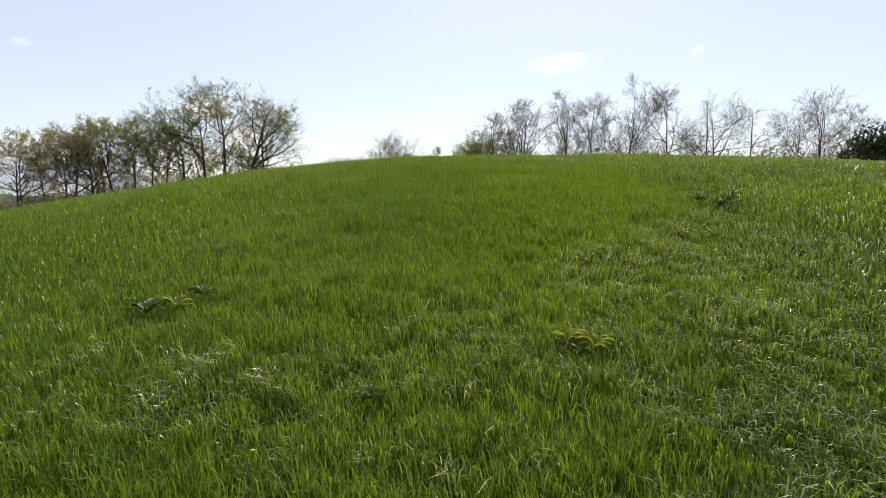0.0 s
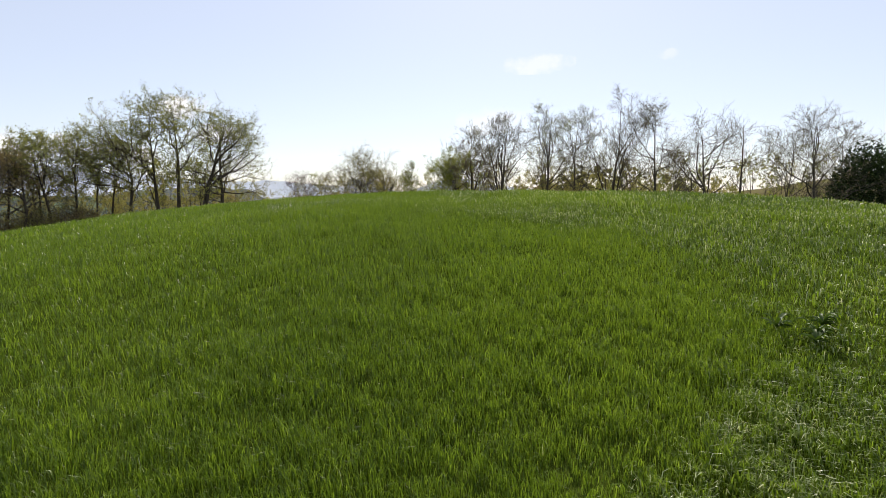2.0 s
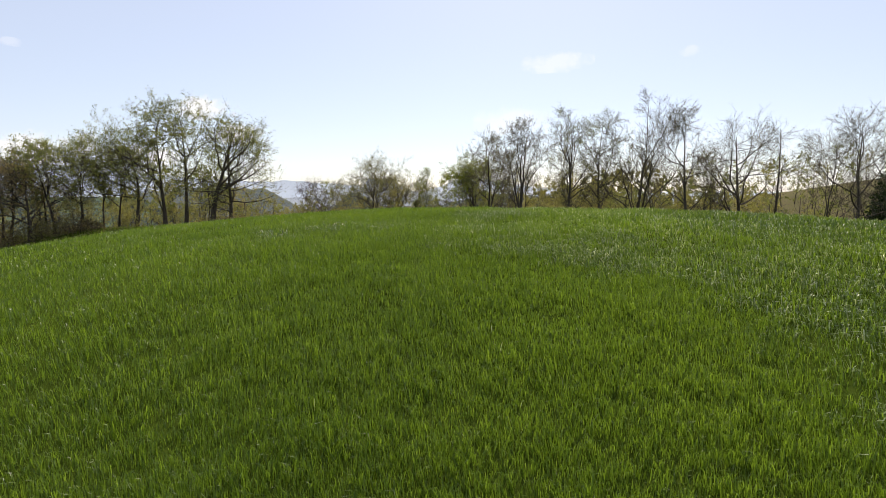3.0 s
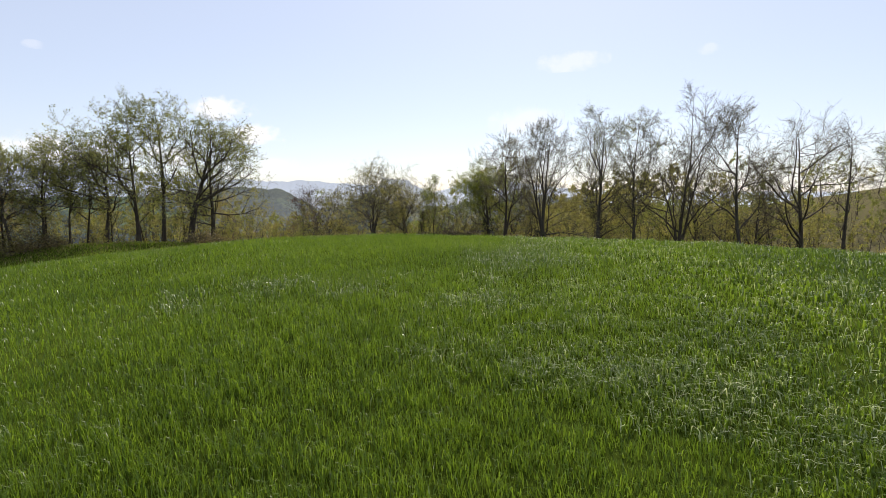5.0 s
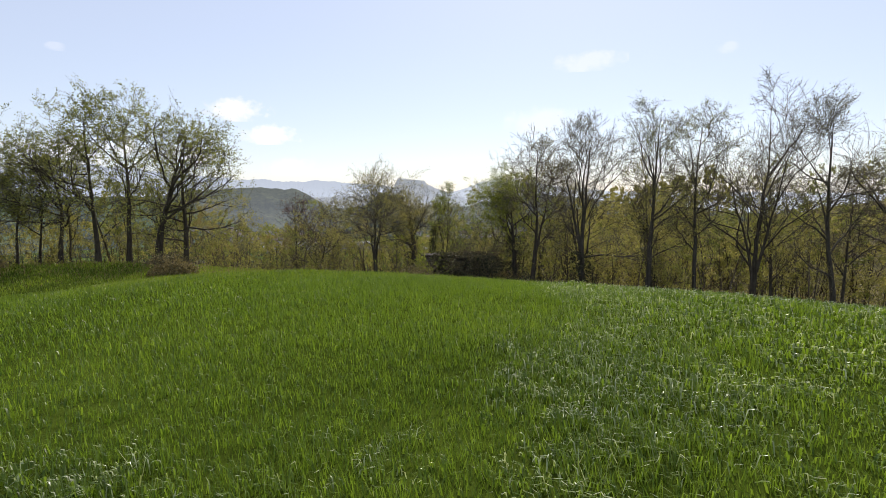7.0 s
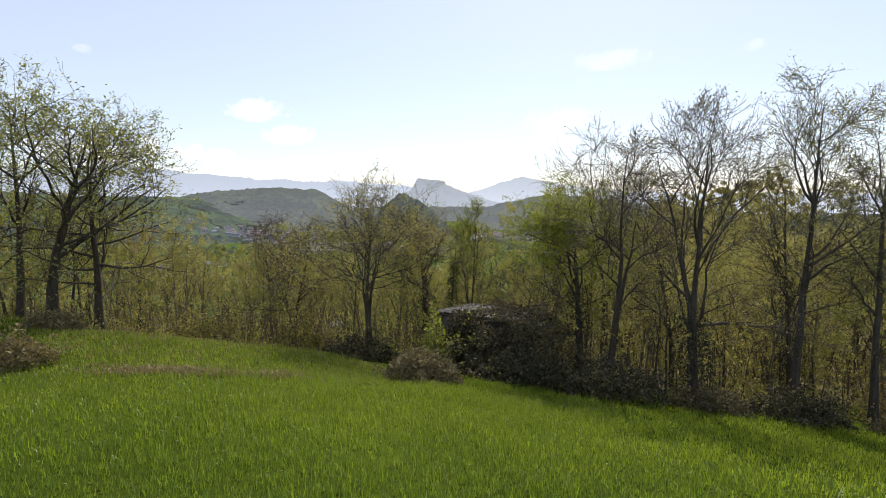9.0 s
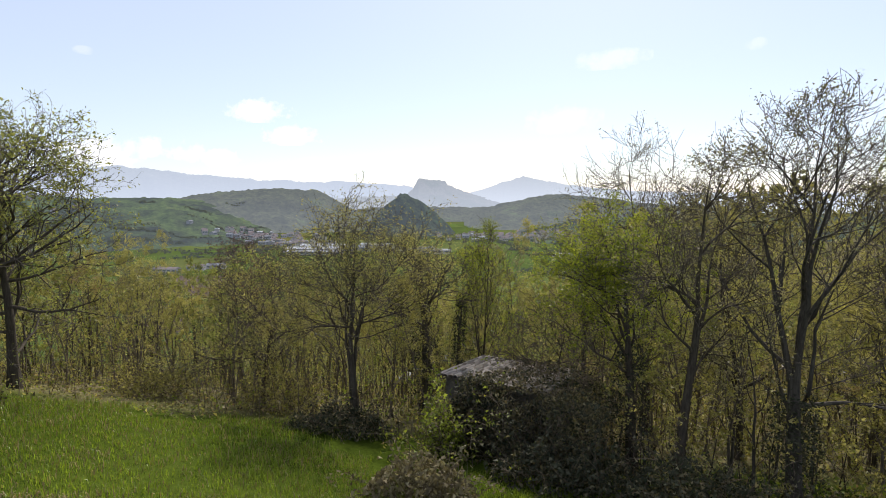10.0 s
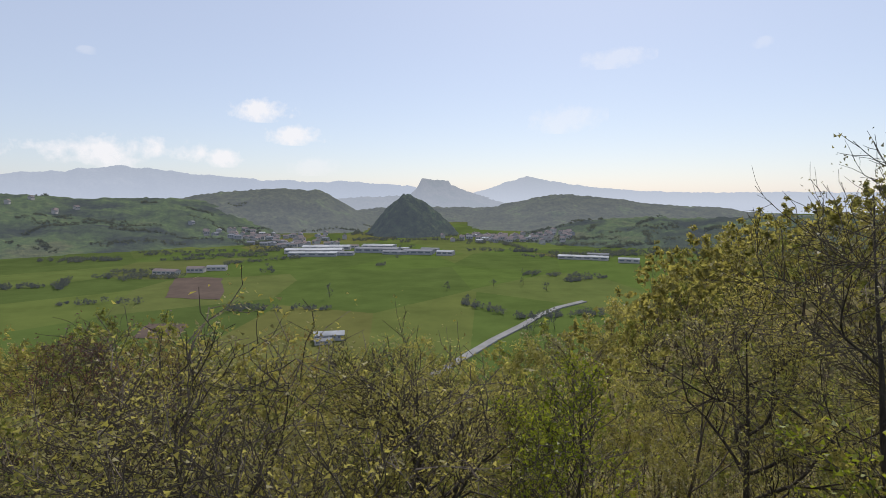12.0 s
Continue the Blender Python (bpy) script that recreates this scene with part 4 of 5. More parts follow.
def dry_strip():
    """Withered stalks along the foot of the bank."""
    rng = np.random.default_rng(9)
    n = 4200
    x = rng.uniform(-13, -5, n)
    y = 56.2 + 0.03 * x + 0.9 * (lattice_noise(x, x * 0, 1.8, 51) - 0.5) + rng.normal(0, 0.4, n)
    ok = rng.random(n) < 1.6 * lattice_noise(x, y * 0, 1.1, 52) + 0.1 - np.abs(x + 9) * 0.1
    x, y = x[ok], y[ok]
    n = len(x)
    v, q, t, _ = blades(rng, x, y, rng.uniform(0.1, 0.32, n), np.full(n, 0.03), rng.uniform(0.3, 1.2, n), rng.uniform(0, 6.28, n))
    tagged(new("dry_grass", fast_mesh("dry_grass", v, q, t, mats=[straw_mat])), "withered brown grass along the foot of the bank", "dry grass", kind="stuff")


dry_strip()


def stone_material():
    m = Mat("rough_stone_wall")
    pos = m.coords()
    col = m.ramp(m.noise(pos, 3.0, 6, 0.7), (0.3, (0.07, 0.062, 0.05)), (0.7, (0.17, 0.15, 0.125)))
    m.set(col, 0.95, 0.1)
    m.bump(m.noise(pos, 6.0, 6, 0.7), 0.8, 0.05)
    return m.m


def tile_material():
    m = Mat("weathered_roof_tile")
    pos = m.position()
    base = m.ramp(m.object_random(), (0.0, (0.08, 0.066, 0.055)), (0.5, (0.17, 0.145, 0.125)), (1.0, (0.34, 0.3, 0.27)))
    col = m.mix(m.ramp(m.noise(pos, 5.0, 6, 0.7), (0.45, (0, 0, 0)), (0.65, (0.7, 0.7, 0.7))), base, (0.2, 0.2, 0.17))
    m.set(col, 0.9, 0.2)
    m.bump(m.noise(pos, 25.0, 4), 0.4, 0.01)
    return m.m


def slab(bm, corners, drop):
    """A plate under the four corners, that thick."""
    face = bm.faces.new([bm.verts.new(p) for p in corners])
    out = bmesh.ops.extrude_face_region(bm, geom=[face])["geom"]
    bmesh.ops.translate(bm, vec=drop, verts=[g for g in out if isinstance(g, bmesh.types.BMVert)])
    bmesh.ops.recalc_face_normals(bm, faces=bm.faces)
    return bm


def shed():
    """A low stone shed under one tiled slope that falls to the back; in its own axes the front looks to -y."""
    zb = float(ground_z(1.5, 65.5)) - 0.5
    length, front, back, eave, low = 4.6, -3.25, 0.45, 3.8, 3.55
    stone, tile_mat = stone_material(), tile_material()
    root = tagged(new("shed"), "old tile-roofed stone shed half buried in dark ivy", "shed")
    root.matrix_world = pose(0.32, 68.3, 0, 0, 0, -27)

    def roof_z(y):
        return eave + (low - eave) * (y - front) / (back - front)

    y0, y1, x0, x1 = front + 0.3, back - 0.3, 0.25, length - 0.25
    for a, b, c, e in ((x0, y0, 0.55, y0 + 0.3), (1.45, y0, x1, y0 + 0.3), (x0 + 0.3, y1 - 0.3, x1 - 0.3, y1)):
        bm = bmesh.new()
        box(bm, a, b, zb, c, e, roof_z(e) - 0.16)
        part("wall", bm, stone, root)
    for xx in (x0, x1 - 0.3):
        bm = slab(bmesh.new(), [(xx, y, z) for y, z in ((y0 + 0.3, zb), (y1, zb), (y1, roof_z(y1) - 0.16), (y0 + 0.3, roof_z(y0 + 0.3) - 0.16))], (0.3, 0, 0))
        part("wall", bm, stone, root)
    bm = bmesh.new()
    box(bm, 0.55, y0 + 0.003, 2.95, 1.45, y0 + 0.297, roof_z(y0 + 0.3) - 0.163)
    part("lintel", bm, stone, root)
    plank = barky("roof_beam", (0.05, 0.042, 0.034), (0.12, 0.1, 0.082))
    for k in range(6):
        bm = bmesh.new()
        xx = 0.12 + k * (length - 0.36) / 5
        slab(bm, [(xx, front + 0.06, roof_z(front) - 0.075), (xx + 0.12, front + 0.06, roof_z(front) - 0.075), (xx + 0.12, back - 0.06, roof_z(back) - 0.075), (xx, back - 0.06, roof_z(back) - 0.075)], (0, 0, -0.1))
        part("rafter", bm, plank, root)
    slope = part("roof_slope", slab(bmesh.new(), [(0, front, eave), (length, front, eave), (length, back, low), (0, back, low)], (0, 0, -0.07)), plank, root)
    rng = random.Random(3)
    tile, rows, courses = tile_mesh(tile_mat), 21, 10
    tilt = math.degrees(math.atan2(eave - low, back - front))
    for c in range(courses):
        for k in range(rows):
            y = front + (c + 0.5) * (back - front) / courses
            ob = child("tile", tile, slope)
            ob.matrix_basis = pose(0.1 + (k + 0.5) * (length - 0.2) / rows + rng.uniform(-0.015, 0.015), y, roof_z(y) + 0.04 + rng.uniform(0, 0.025), 0, 0, 90) @ pose(0, 0, 0, rng.uniform(-4, 4), tilt - 3 + rng.uniform(-2, 2), rng.uniform(-3, 3))
    # ivy: a deep coat on the front, thick over the far half of the roof
    rng = np.random.default_rng(4)
    n = 11000
    px = rng.uniform(0.25, 6.6, n)
    bulge = 0.7 + 1.4 * lattice_noise(px, rng.random(n), 0.9, 3) + 0.5 * lattice_noise(px, px * 0, 0.35, 7)
    hang = np.clip((px + 0.6) / 2.0, 0.6, 1)
    pz = zb + rng.random(n) ** 0.75 * (eave + 0.25 * (px > 1.3) - zb) * (0.84 + 0.24 * lattice_noise(px, px * 0, 0.8, 9)) * hang
    coat = np.stack([px, front + 0.25 - bulge * rng.random(n) ** 0.6 * (1.2 - 0.5 * (pz - zb) / (eave - zb)), pz], 1)
    m = 7200
    qx, qy = rng.uniform(0.9, 6.4, m), rng.uniform(front - 0.4, back + 0.2, m)
    bare_part = qx - 0.25 * (qy - front)  # the back rows stay clear further along
    keep = rng.random(m) < 1.2 * lattice_noise(qx, qy, 0.6, 33) + 0.8 * (bare_part - 1.9)
    qx, qy = qx[keep], qy[keep]
    lift = 0.12 + 0.32 * lattice_noise(qx, qy, 0.6, 2) * np.clip((qx - 1) / 1.5, 0.2, 1)
    over = np.stack([qx, qy, roof_z(qy) + lift * rng.random(len(qx)) - np.clip(qx - length, 0, 3) * 0.5], 1)
    v, q = leaf_tris(rng, np.concatenate([coat, over]), 0.12)
    child("ivy", fast_mesh("ivy", v, None, q, mats=[ivy_leaf, bramble_leaf], tri_mat=rng.random(len(q)) < 0.55, smooth=False), root, "dense dark ivy")
    m = 360
    foot = np.stack([rng.uniform(1.0, 6.0, m), front - rng.uniform(0.0, 0.8, m), rng.uniform(zb + 0.4, eave + 0.3, m)], 1)
    foot[250:] = np.stack([rng.uniform(2.2, 6.0, 110), rng.uniform(front, back, 110), np.full(110, eave + 0.2)], 1)
    vine = shoot(rng, foot, rng.normal(0, 0.7, (m, 3)) + np.array([0, -0.3, 0.5]), rng.uniform(0.5, 1.5, m), 5, 0.25, -0.1)
    v, q = tubes(vine, taper(np.full(m, 0.012), np.full(m, 0.005), 6), 3)
    child("vine", fast_mesh("vine", v, q, mats=[twig_bark]), root, "brown dry climbing stems")


def tile_mesh(mat):
    a = np.linspace(0, np.pi, 6)
    rows = [np.stack([np.full(6, e), -np.cos(a) * (0.115 if e < 0 else 0.1), np.sin(a) * 0.07], 1) for e in (-0.23, 0.23)]
    k = np.arange(5)[:, None]
    return fast_mesh("tile", np.concatenate(rows), k + np.array([0, 1, 7, 6]), mats=[mat])


shed()


# ---- the valley ----
LAND = []


def ridge(name, label, far, depth, az, el, mat, seed, rough=0.0, step=0.12, smooth=True, foot=FLOOR - 6, category="hill"):
    """A hill or range that stands round the valley: its skyline is given in degrees over the eye."""
    rng_a = np.arange(az[0], az[-1] + 1e-6, step)
    e = np.interp(rng_a, az, el)
    if smooth:
        w = max(3, int(1.4 / step)) | 1
        e = np.convolve(np.pad(e, w // 2, mode="edge"), np.ones(w) / w, "valid")
    e = e + rough * (lattice_noise(rng_a, rng_a * 0 + seed, 0.9, seed) - 0.5) + rough * 0.5 * (lattice_noise(rng_a, rng_a * 0 + seed, 0.27, seed + 1) - 0.5)
    crest = 12.7 + far * np.tan(np.radians(e))

    def height(angle, r):
        top = np.interp(angle, rng_a, crest)
        f = np.clip((r - far + depth) / depth, 0, 1)
        s = f * f * (3 - 2 * f) * 0.45 + f * 0.55
        fold = (lattice_noise(angle * far / 57, r, depth * 0.16, seed + 2) - 0.5) * 0.28 + (lattice_noise(angle * far / 57, r, depth * 0.05, seed + 3) - 0.5) * 0.1
        woods = 7.0 * (lattice_noise(angle * far / 57, r, 13.0, seed + 4) - 0.5) * np.clip(f * 4, 0, 1)
        return foot + (top - foot) * s + fold * np.sin(np.pi * f) * (top - foot) + woods

    rows = 40 if far < 3000 else 16
    r = (far - depth * (1 - np.linspace(0, 1, rows)))[:, None] + 0 * crest[None]
    a = np.radians(rng_a)[None] + 0 * r
    z = height(np.degrees(a), r)
    v = np.stack([r * np.sin(a), 60 + r * np.cos(a), z], -1)
    back = v[-1:].copy()
    back[..., 0] *= 1.03
    back[..., 1] = 60 + (back[..., 1] - 60) * 1.03
    back[..., 2] = foot
    v = np.concatenate([v, back])
    w, n = len(rng_a), len(v)
    k = np.arange(w * (n - 1))
    k = k[(k % w) < w - 1]
    ob = new(name, fast_mesh(name, v.reshape(-1, 3), np.stack([k, k + 1, k + w + 1, k + w], 1), mats=[mat]))
    tagged(ob, label, category, kind="structure")
    if far < 3000:
        LAND.append((az[0], az[-1], far, depth, height))


def valley_z(x, y):
    """The height of the plain, or of the hill that stands on it."""
    z = float(ground_z(x, y))
    a, r = math.degrees(math.atan2(x, y - 60)), math.hypot(x, y - 60)
    for a0, a1, far, depth, height in LAND:
        if a0 < a < a1 and far - depth < r < far:
            z = max(z, float(height(a, r)))
    return z


# Hills and ranges take their blue haze from emission mixed into each material.
AIR_GLOW = (0.50, 0.60, 0.76)
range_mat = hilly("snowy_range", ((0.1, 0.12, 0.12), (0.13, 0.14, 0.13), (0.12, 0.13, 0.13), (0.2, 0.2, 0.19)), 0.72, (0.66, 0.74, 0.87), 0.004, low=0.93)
peak_mat = hilly("haze_blue_mountain", ((0.06, 0.08, 0.06), (0.08, 0.1, 0.07), (0.1, 0.1, 0.08), (0.12, 0.12, 0.1)), 0.72, (0.7, 0.77, 0.88), 0.004, low=0.96, top=150)
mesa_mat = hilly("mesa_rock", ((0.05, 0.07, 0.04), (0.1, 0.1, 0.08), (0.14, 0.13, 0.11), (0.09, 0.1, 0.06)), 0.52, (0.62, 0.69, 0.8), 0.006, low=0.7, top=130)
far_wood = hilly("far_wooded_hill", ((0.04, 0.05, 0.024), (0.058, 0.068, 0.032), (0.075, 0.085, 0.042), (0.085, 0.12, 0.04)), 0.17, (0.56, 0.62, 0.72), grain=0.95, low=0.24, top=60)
mid_wood = hilly("wooded_hill", ((0.03, 0.04, 0.016), (0.045, 0.06, 0.02), (0.06, 0.075, 0.03), (0.05, 0.09, 0.025)), 0.13, AIR_GLOW, scale=0.03, grain=0.9)
slope_mat = hilly("pasture_slope", ((0.03, 0.036, 0.02), (0.058, 0.078, 0.026), (0.088, 0.128, 0.032), (0.112, 0.12, 0.045)), 0.12, AIR_GLOW, 0.007, 0.6)

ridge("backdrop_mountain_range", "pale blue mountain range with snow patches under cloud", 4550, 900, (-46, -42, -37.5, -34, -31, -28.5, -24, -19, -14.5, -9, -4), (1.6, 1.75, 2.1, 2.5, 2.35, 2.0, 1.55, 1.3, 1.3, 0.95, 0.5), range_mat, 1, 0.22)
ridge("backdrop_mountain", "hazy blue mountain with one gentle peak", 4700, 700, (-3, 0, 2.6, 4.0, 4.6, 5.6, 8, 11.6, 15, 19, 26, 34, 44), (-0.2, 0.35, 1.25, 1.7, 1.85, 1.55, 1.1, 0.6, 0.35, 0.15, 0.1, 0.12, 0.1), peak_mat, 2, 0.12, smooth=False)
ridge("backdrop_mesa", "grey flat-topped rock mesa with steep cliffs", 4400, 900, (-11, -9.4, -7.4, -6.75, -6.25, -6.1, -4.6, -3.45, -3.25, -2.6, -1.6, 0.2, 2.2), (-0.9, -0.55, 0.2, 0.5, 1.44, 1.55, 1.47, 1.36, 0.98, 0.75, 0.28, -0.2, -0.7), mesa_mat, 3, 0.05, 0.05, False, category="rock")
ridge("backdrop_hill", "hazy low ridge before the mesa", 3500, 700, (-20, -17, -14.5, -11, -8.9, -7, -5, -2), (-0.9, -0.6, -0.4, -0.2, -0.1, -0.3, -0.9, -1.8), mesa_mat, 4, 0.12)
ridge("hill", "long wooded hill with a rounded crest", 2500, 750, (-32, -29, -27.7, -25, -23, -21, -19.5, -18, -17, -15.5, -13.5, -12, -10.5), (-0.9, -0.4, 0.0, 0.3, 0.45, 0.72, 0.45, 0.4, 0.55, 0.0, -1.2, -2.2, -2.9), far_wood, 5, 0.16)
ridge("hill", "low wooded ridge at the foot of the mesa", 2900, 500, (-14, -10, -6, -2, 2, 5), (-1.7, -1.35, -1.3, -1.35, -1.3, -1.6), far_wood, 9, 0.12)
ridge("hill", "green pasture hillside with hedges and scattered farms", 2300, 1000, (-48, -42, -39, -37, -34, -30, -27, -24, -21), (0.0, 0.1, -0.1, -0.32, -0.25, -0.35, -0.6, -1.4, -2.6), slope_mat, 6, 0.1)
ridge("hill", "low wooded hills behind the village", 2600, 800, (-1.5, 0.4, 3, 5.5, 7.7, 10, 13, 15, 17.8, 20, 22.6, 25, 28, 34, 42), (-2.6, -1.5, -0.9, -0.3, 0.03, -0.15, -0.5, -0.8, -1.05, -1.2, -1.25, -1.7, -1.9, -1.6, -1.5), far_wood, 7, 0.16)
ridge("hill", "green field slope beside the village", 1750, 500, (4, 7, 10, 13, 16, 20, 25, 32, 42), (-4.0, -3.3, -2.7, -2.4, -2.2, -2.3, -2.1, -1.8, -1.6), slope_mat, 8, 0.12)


def cone_hill():
    rng = np.random.default_rng(8)
    cx, cy, rad, h = -232.0, 1760.0, 146.0, 126.0
    rings, spokes = 60, 150
    r = np.linspace(0, 1, rings)[:, None]
    a = np.linspace(0, 2 * np.pi, spokes, endpoint=False)[None]
    wide = rad * (1 + 0.12 * np.cos(a - 0.3) + 0.08 * np.sin(3 * a))
    x, y = cx + r * wide * np.cos(a), cy + r * wide * np.sin(a)
    z = FLOOR - 4 + h * (0.28 * (1 - r) + 0.72 * np.cos(r * np.pi / 2) ** 1.1)
    z = z + 11 * (lattice_noise(x, y, 18, 2) - 0.5) * np.clip(1.2 - r, 0, 1) + 7 * (lattice_noise(x, y, 8, 3) - 0.5)
    v = np.stack([x, y, z], -1).reshape(-1, 3)
    i, j = np.meshgrid(np.arange(rings - 1), np.arange(spokes), indexing="ij")
    q = np.stack([i * spokes + j, i * spokes + (j + 1) % spokes, (i + 1) * spokes + (j + 1) % spokes, (i + 1) * spokes + j], -1).reshape(-1, 4)
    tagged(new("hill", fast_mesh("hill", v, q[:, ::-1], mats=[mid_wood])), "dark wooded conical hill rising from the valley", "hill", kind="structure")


cone_hill()


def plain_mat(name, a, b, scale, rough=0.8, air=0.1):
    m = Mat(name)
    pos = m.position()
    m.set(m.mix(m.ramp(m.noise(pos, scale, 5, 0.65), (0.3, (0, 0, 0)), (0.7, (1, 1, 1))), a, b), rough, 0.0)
    # a small share of haze is added to the valley material as emission
    return m.airlight(AIR_GLOW, air).m


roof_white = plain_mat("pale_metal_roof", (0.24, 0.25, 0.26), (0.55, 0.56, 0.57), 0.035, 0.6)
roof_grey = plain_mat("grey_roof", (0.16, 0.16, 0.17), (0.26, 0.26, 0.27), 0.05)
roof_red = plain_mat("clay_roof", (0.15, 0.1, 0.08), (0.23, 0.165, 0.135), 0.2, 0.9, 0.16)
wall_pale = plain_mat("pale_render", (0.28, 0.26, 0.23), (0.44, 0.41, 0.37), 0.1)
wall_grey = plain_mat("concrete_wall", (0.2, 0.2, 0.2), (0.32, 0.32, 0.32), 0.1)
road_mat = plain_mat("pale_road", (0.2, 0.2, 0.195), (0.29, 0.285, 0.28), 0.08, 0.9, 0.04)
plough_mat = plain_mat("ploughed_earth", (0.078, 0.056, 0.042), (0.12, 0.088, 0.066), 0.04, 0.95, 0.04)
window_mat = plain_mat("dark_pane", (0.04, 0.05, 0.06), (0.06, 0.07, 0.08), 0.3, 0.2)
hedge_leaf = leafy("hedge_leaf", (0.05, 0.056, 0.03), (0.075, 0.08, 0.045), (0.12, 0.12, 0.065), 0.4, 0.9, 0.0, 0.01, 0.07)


def building(name, label, w, d, h, rise, wall, roof, category, bays=0):
    """A long building: walls, a gabled roof with eaves, and dark window bays along the front. Built at the origin."""
    root = tagged(new(name), label, category)
    bm = bmesh.new()
    box(bm, -w / 2, -d / 2, -3, w / 2, d / 2, h)
    part("wall", bm, wall, root)
    bm = bmesh.new()
    e = 0.5
    pts = [(-w / 2 - e, -d / 2 - e, h), (w / 2 + e, -d / 2 - e, h), (w / 2 + e, 0, h + rise), (-w / 2 - e, 0, h + rise), (w / 2 + e, d / 2 + e, h), (-w / 2 - e, d / 2 + e, h)]
    vs = [bm.verts.new((x, y, z + 0.01)) for x, y, z in pts]
    for f in ((0, 1, 2, 3), (3, 2, 4, 5), (0, 3, 5), (1, 4, 2), (0, 5, 4, 1)):
        bm.faces.new([vs[i] for i in f])
    bmesh.ops.recalc_face_normals(bm, faces=bm.faces)
    part("roof", bm, roof, root)
    for i in range(bays):
        bm = bmesh.new()
        x = -w / 2 + (i + 0.5) * w / bays
        box(bm, x - w / bays * 0.33, -d / 2 - 0.12, h * 0.45, x + w / bays * 0.33, -d / 2 + 0.1, h * 0.8)
        part("window", bm, window_mat, root)
    return root


def put(ob, x, y, turn):
    ob.matrix_world = pose(x, y, valley_z(x, y), 0, 0, turn)
    return ob


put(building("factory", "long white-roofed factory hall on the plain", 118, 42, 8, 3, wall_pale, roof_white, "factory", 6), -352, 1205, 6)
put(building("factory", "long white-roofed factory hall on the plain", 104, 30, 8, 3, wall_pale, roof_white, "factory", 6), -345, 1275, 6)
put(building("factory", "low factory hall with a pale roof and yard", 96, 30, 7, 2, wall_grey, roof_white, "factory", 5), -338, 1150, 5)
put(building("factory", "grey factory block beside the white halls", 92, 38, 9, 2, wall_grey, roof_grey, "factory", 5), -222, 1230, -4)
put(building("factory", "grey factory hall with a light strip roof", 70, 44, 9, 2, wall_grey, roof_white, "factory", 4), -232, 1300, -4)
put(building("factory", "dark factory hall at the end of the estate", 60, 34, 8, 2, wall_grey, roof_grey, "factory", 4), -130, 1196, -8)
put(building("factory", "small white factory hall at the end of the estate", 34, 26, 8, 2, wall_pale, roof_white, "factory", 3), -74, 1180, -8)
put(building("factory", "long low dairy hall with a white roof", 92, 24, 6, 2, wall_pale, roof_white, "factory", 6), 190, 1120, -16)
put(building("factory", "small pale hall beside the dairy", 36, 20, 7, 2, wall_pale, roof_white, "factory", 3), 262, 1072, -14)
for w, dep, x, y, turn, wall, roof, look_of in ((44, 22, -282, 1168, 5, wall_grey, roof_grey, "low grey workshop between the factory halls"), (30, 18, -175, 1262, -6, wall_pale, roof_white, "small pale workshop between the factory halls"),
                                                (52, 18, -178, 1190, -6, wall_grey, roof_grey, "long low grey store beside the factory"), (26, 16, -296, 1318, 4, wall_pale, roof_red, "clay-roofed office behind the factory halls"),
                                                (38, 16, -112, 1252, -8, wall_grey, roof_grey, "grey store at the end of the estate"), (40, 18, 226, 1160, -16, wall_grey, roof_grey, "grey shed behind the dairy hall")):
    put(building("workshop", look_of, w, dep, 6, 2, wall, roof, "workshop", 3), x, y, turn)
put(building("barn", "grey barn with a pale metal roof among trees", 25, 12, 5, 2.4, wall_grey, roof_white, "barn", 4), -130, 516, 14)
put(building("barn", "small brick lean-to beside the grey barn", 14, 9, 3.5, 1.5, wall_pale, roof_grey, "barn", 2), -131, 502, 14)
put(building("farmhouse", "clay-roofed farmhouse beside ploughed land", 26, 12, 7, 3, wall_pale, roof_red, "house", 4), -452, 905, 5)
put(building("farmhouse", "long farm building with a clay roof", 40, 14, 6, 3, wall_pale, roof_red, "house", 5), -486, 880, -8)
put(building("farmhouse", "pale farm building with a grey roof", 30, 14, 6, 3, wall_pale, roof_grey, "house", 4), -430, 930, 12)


def village():
    rng = random.Random(12)
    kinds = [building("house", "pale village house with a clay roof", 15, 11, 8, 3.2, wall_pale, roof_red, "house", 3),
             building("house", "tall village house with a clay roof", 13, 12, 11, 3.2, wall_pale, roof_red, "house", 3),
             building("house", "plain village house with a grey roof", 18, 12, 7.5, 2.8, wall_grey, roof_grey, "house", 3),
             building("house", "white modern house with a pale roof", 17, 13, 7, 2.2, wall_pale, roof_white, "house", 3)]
    used = set()
    for cx, cy, sx, sy, n in ((40, 1600, 110, 110, 70), (190, 1560, 70, 80, 30), (-600, 1540, 160, 110, 56), (-470, 1400, 80, 60, 18), (-1250, 1600, 170, 60, 5), (-420, 1330, 60, 40, 10)):
        for _ in range(n):
            k = rng.choices(range(4), (5, 3, 2, 1.2))[0]
            x, y = rng.gauss(cx, sx * 0.55), rng.gauss(cy, sy * 0.55)
            m = pose(x, y, valley_z(x, y) - 0.5, 0, 0, rng.choice((0, 90)) + rng.gauss(10, 14))
            if k in used:
                tagged(copy_thing(kinds[k], m), group="village houses")
            else:
                tagged(kinds[k], group="village houses").matrix_world = m
                used.add(k)


village()


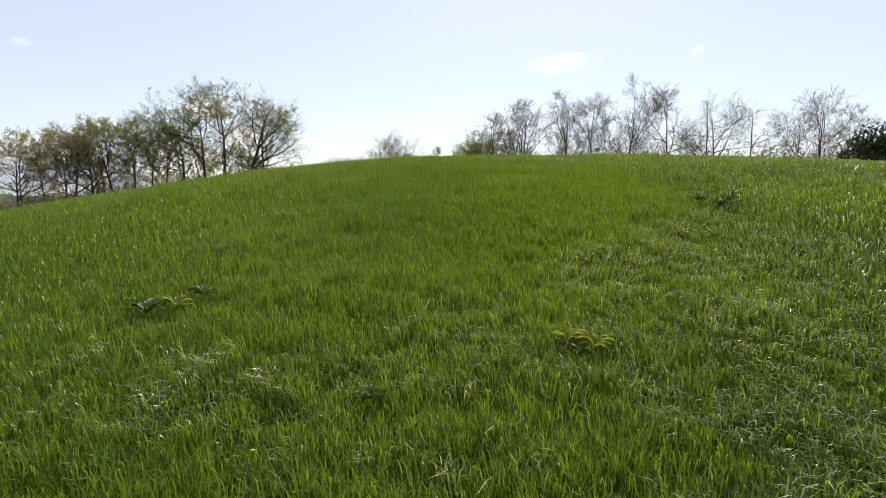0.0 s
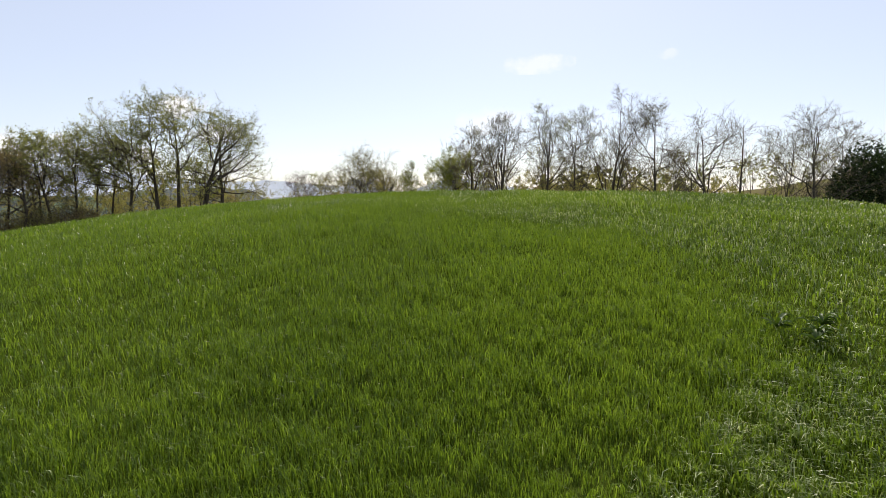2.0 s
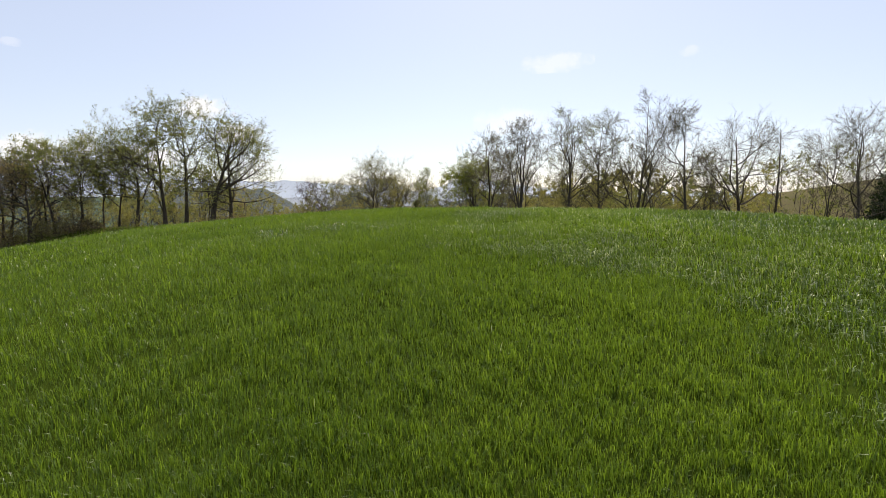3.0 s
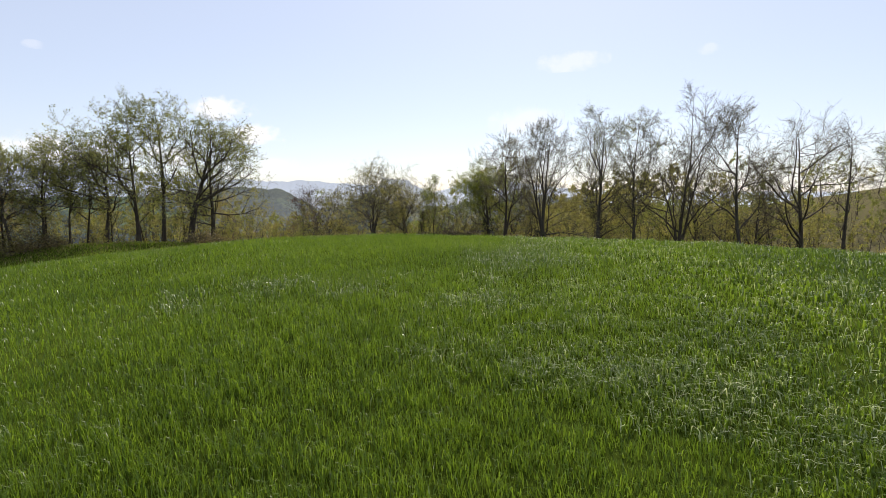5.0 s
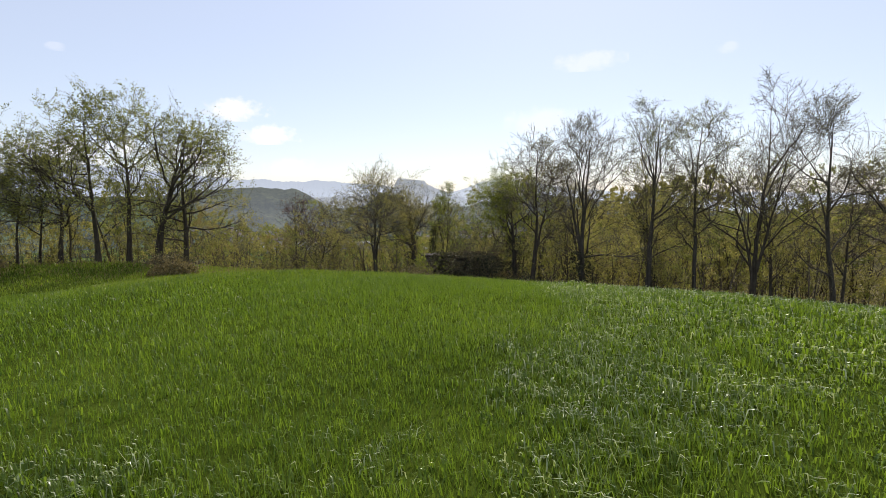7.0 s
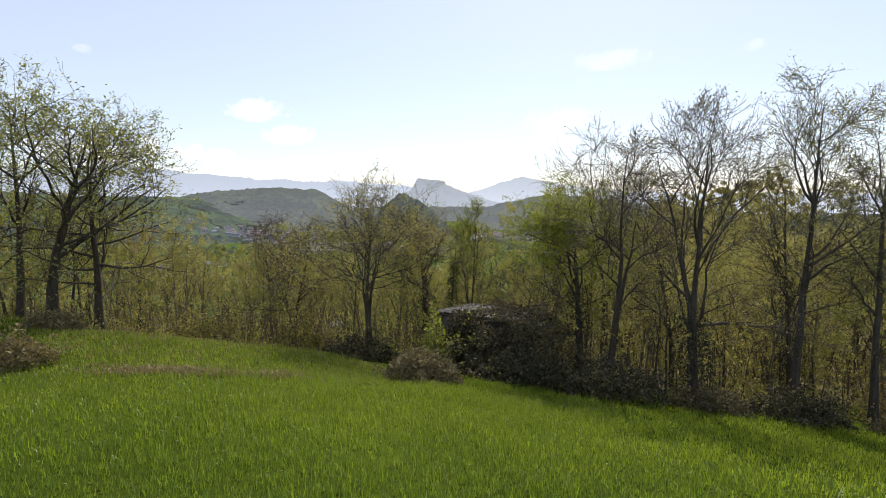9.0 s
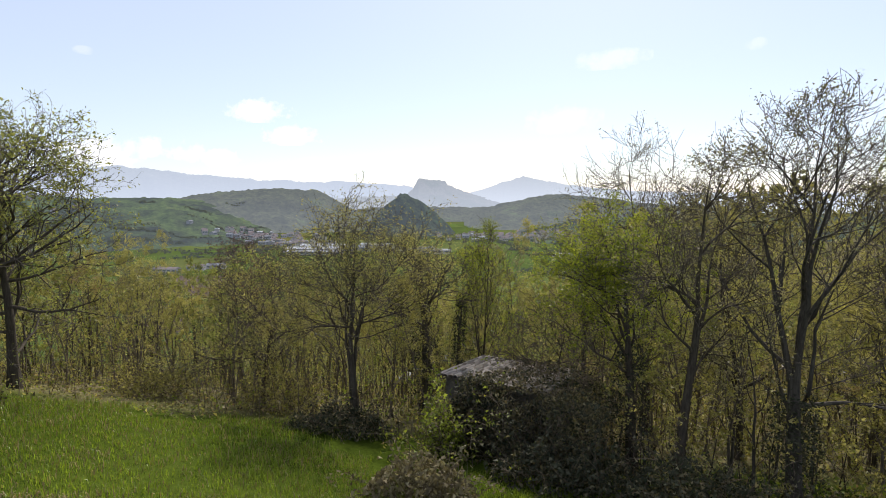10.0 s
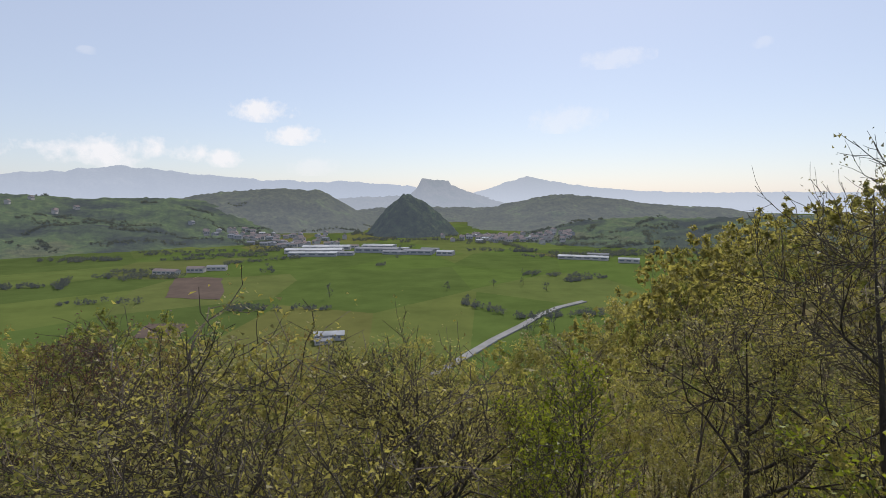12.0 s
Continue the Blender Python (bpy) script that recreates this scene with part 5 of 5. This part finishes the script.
def strip(name, label, category, mat, pts, width, lift=0.35):
    """A ribbon that lies on the land."""
    p = np.asarray(pts, float)
    t = np.linspace(0, len(p) - 1, 60)
    x, y = np.interp(t, np.arange(len(p)), p[:, 0]), np.interp(t, np.arange(len(p)), p[:, 1])
    d = unit(np.stack([np.gradient(x), np.gradient(y)], 1))
    side = np.stack([-d[:, 1], d[:, 0]], 1) * width / 2
    v = []
    for s, dz in ((-1, -1.5), (-1, 0), (1, 0), (1, -1.5)):
        q = np.stack([x, y], 1) + side * s
        v.append(np.column_stack([q, ground_z(q[:, 0], q[:, 1]) + lift + dz]))
    v = np.stack(v, 1)
    k = (np.arange(59) * 4)[:, None]
    q = np.concatenate([k + np.array([i, i + 1, i + 5, i + 4]) for i in range(3)])
    tagged(new(name, fast_mesh(name, v.reshape(-1, 3), q[:, ::-1], mats=[mat], smooth=False)), label, category, kind="structure")


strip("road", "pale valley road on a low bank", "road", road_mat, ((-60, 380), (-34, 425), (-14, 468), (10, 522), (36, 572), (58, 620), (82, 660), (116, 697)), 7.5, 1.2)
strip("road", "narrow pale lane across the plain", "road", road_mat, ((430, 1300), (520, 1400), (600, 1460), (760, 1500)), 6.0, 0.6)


def parcel(label, mat, x0, y0, x1, y1, lean, lift=0.3):
    xs, ys = np.linspace(x0, x1, 12), np.linspace(y0, y1, 12)
    gx, gy = np.meshgrid(xs, ys)
    gx = gx + lean * (gy - y0) + 9 * (lattice_noise(gx, gy, 30, 6) - 0.5)
    gy = gy + 14 * (lattice_noise(gx, gy, 40, 7) - 0.5)
    v = np.stack([gx, gy, ground_z(gx, gy) + lift], -1).reshape(-1, 3)
    k = np.arange(132)
    k = k[(k % 12) < 11]
    tagged(new("field_parcel", fast_mesh("field_parcel", v, np.stack([k, k + 1, k + 13, k + 12], 1), mats=[mat])), label, "field", kind="structure")


parcel("brown ploughed field", plough_mat, -378, 685, -306, 850, -0.46)
parcel("brown ploughed field behind the trees", plough_mat, -300, 510, -262, 560, -0.3)


def hedges():
    """Hedgerows, copses and single trees on the plain and the lower slopes, past counting."""
    rng = np.random.default_rng(15)
    rows = [(-826, 1027, -726, 1070, 40), (-640, 735, -580, 755, 30), (-520, 820, -440, 850, 24), (-720, 1180, -420, 1240, 50), (-560, 1060, -430, 1150, 30), (-380, 1000, -330, 900, 8),
            (250, 1180, 420, 1230, 50), (110, 1160, 200, 1190, 24), (280, 1350, 470, 1420, 40), (-800, 1420, -420, 1400, 80), (-420, 1500, -60, 1560, 70), (-80, 1520, 240, 1470, 90),
            (240, 1500, 520, 1560, 60), (160, 640, 260, 760, 24), (-480, 640, -380, 660, 14), (-900, 1250, -700, 1330, 50), (480, 1300, 700, 1350, 50)]
    for _ in range(80):
        x, y = rng.uniform(-1100, 900), 560 + 1200 * rng.random() ** 0.8
        a, n = rng.normal(0.1, 0.35) + (1.57 if rng.random() < 0.2 else 0.0), int(rng.uniform(6, 40))
        ln = n * rng.uniform(2.5, 5)
        rows.append((x, y, x + ln * math.cos(a), y + ln * math.sin(a), n))
    for _ in range(55):
        x, y = rng.uniform(-1500, 1100), rng.uniform(1150, 2100)
        rows.append((x, y, x + rng.uniform(40, 130), y + rng.uniform(-20, 60), int(rng.uniform(14, 50))))
    spots = []
    for x0, y0, x1, y1, n in rows:
        t = rng.random(n)
        spots.append(np.stack([x0 + (x1 - x0) * t + rng.normal(0, 3.5, n), y0 + (y1 - y0) * t + rng.normal(0, 6, n), rng.uniform(2.5, 7.5, n)], 1))
    s = np.concatenate(spots)
    hard = (np.abs(s[:, 0] + 240) < 190) & (np.abs(s[:, 1] - 1230) < 100)
    s = s[~hard & (s[:, 1] > 480)]
    foot = np.array([valley_z(x, y) for x, y, _ in s])
    per = 28
    big, foot = np.repeat(s, per, 0), np.repeat(foot, per)
    n = len(big)
    d = unit(rng.normal(0, 1, (n, 3))) * rng.random((n, 1)) ** 0.4
    p = np.stack([big[:, 0] + d[:, 0] * big[:, 2] * 0.8, big[:, 1] + d[:, 1] * big[:, 2] * 0.8, foot + big[:, 2] * (0.6 + 0.6 * d[:, 2])], 1)
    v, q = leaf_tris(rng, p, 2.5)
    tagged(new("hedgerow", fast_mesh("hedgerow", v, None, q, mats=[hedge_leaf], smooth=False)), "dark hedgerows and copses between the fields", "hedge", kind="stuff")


hedges()
for x, y, top, r, seed in ((55, 812, 22, 3, 1), (-180, 700, 18, 5, 2), (-45, 760, 12, 6, 3), (15, 800, 10, 5, 4), (82, 770, 11, 5, 5), (66, 566, 16, 8, 6), (46, 556, 17, 8, 7), (56, 585, 13, 7, 8), (40, 545, 9, 5, 9)):
    tree("poplar" if r < 4 else "field_tree", "tall slim dark poplar on the plain" if r < 4 else "lone tree with open crown on the plain", x, y, FLOOR + top, r * 1.3, 0.3, 400 + seed,
         **(oak | dict(leaves=900, leaf_size=0.7, leaf=hedge_leaf, limbs=8, subs=3, twigs=2, tips=1, low=0.15)))


# ---- clouds ----
def cloud_material(thick):
    m = Mat("cloud")
    gen = m.coords("Generated")
    ob = m.coords("Object")
    sep = m.n.new("ShaderNodeSeparateXYZ")
    m.link(gen, sep.inputs[0])
    dx = m.math("MULTIPLY", m.math("SUBTRACT", sep.outputs[0], 0.5), 2.0)
    dz = m.math("MULTIPLY", m.math("SUBTRACT", sep.outputs[2], 0.42), 2.0)
    fall = m.math("SUBTRACT", 1.0, m.math("ADD", m.math("POWER", m.math("ABSOLUTE", dx), 2.0), m.math("POWER", m.math("ABSOLUTE", dz), 2.0)))
    puff = m.math("ADD", m.noise(ob, 0.0045, 8, 0.64), m.math("MULTIPLY", m.object_random(), 0.05))
    dens = m.math("MULTIPLY", m.math("SUBTRACT", m.math("ADD", m.math("MULTIPLY", fall, 0.75), m.math("MULTIPLY", puff, 2.8)), 1.72), 1.7)
    alpha = m.math("MULTIPLY", m.math("MINIMUM", m.math("MAXIMUM", dens, 0.0), 1.0), thick)
    e = m.n.new("ShaderNodeEmission")
    e.inputs[0].default_value, e.inputs[1].default_value = (1.0, 0.99, 0.98, 1), 1.15
    clear = m.n.new("ShaderNodeBsdfTransparent")
    k = m.n.new("ShaderNodeMixShader")
    m.link(alpha, k.inputs[0])
    m.link(clear.outputs[0], k.inputs[1])
    m.link(e.outputs[0], k.inputs[2])
    m.link(k.outputs[0], m.out.inputs[0])
    return m.m


cloud_mat, thin_mat, wisp_mat = cloud_material(0.85), cloud_material(0.32), cloud_material(0.2)


def cloud(az, el, wide, high, far=4650, mat=cloud_mat):
    """A far cloud bank: a sheet bent round the valley, soft at its rim."""
    a = np.radians(np.linspace(az - wide / 2, az + wide / 2, 13))[None]
    e = np.radians(np.linspace(el - high / 2, el + high / 2, 7))[:, None]
    puff = 60 * np.sin(np.linspace(0, np.pi, 13))[None] * np.sin(np.linspace(0, np.pi, 7))[:, None]
    r = far - puff
    v = np.stack([r * np.sin(a) + 0 * e, 60 + r * np.cos(a) + 0 * e, 12.7 + far * np.tan(e) + 0 * a], -1)
    c = v.reshape(-1, 3).mean(0)
    k = np.arange(13 * 6)
    k = k[(k % 13) < 12]
    ob = new("cloud", fast_mesh("cloud", v.reshape(-1, 3) - c, np.stack([k, k + 1, k + 14, k + 13], 1), mats=[mat]))
    ob.matrix_world = pose(*c)
    ob.visible_shadow = False
    tagged(ob, "small white fair-weather cloud far over the hills", "cloud", kind="structure")


cloud(-21.7, 8.3, 8.4, 2.9)
cloud(-18.6, 6.0, 7.6, 2.5)
cloud(-34.5, 4.2, 19, 3.6)
cloud(-25.0, 3.7, 5.2, 2.3)
cloud(-16.8, 3.0, 7.5, 2.4, mat=thin_mat)
cloud(12.8, 12.9, 7.6, 2.3, mat=thin_mat)
cloud(8.2, 7.6, 8.2, 3.4, mat=thin_mat)
cloud(25.0, 13.0, 2.2, 1.2, mat=wisp_mat)
cloud(-42.6, 9.8, 4.0, 1.1, mat=thin_mat)
cloud(-35.6, 12.1, 2.4, 0.8, mat=wisp_mat)
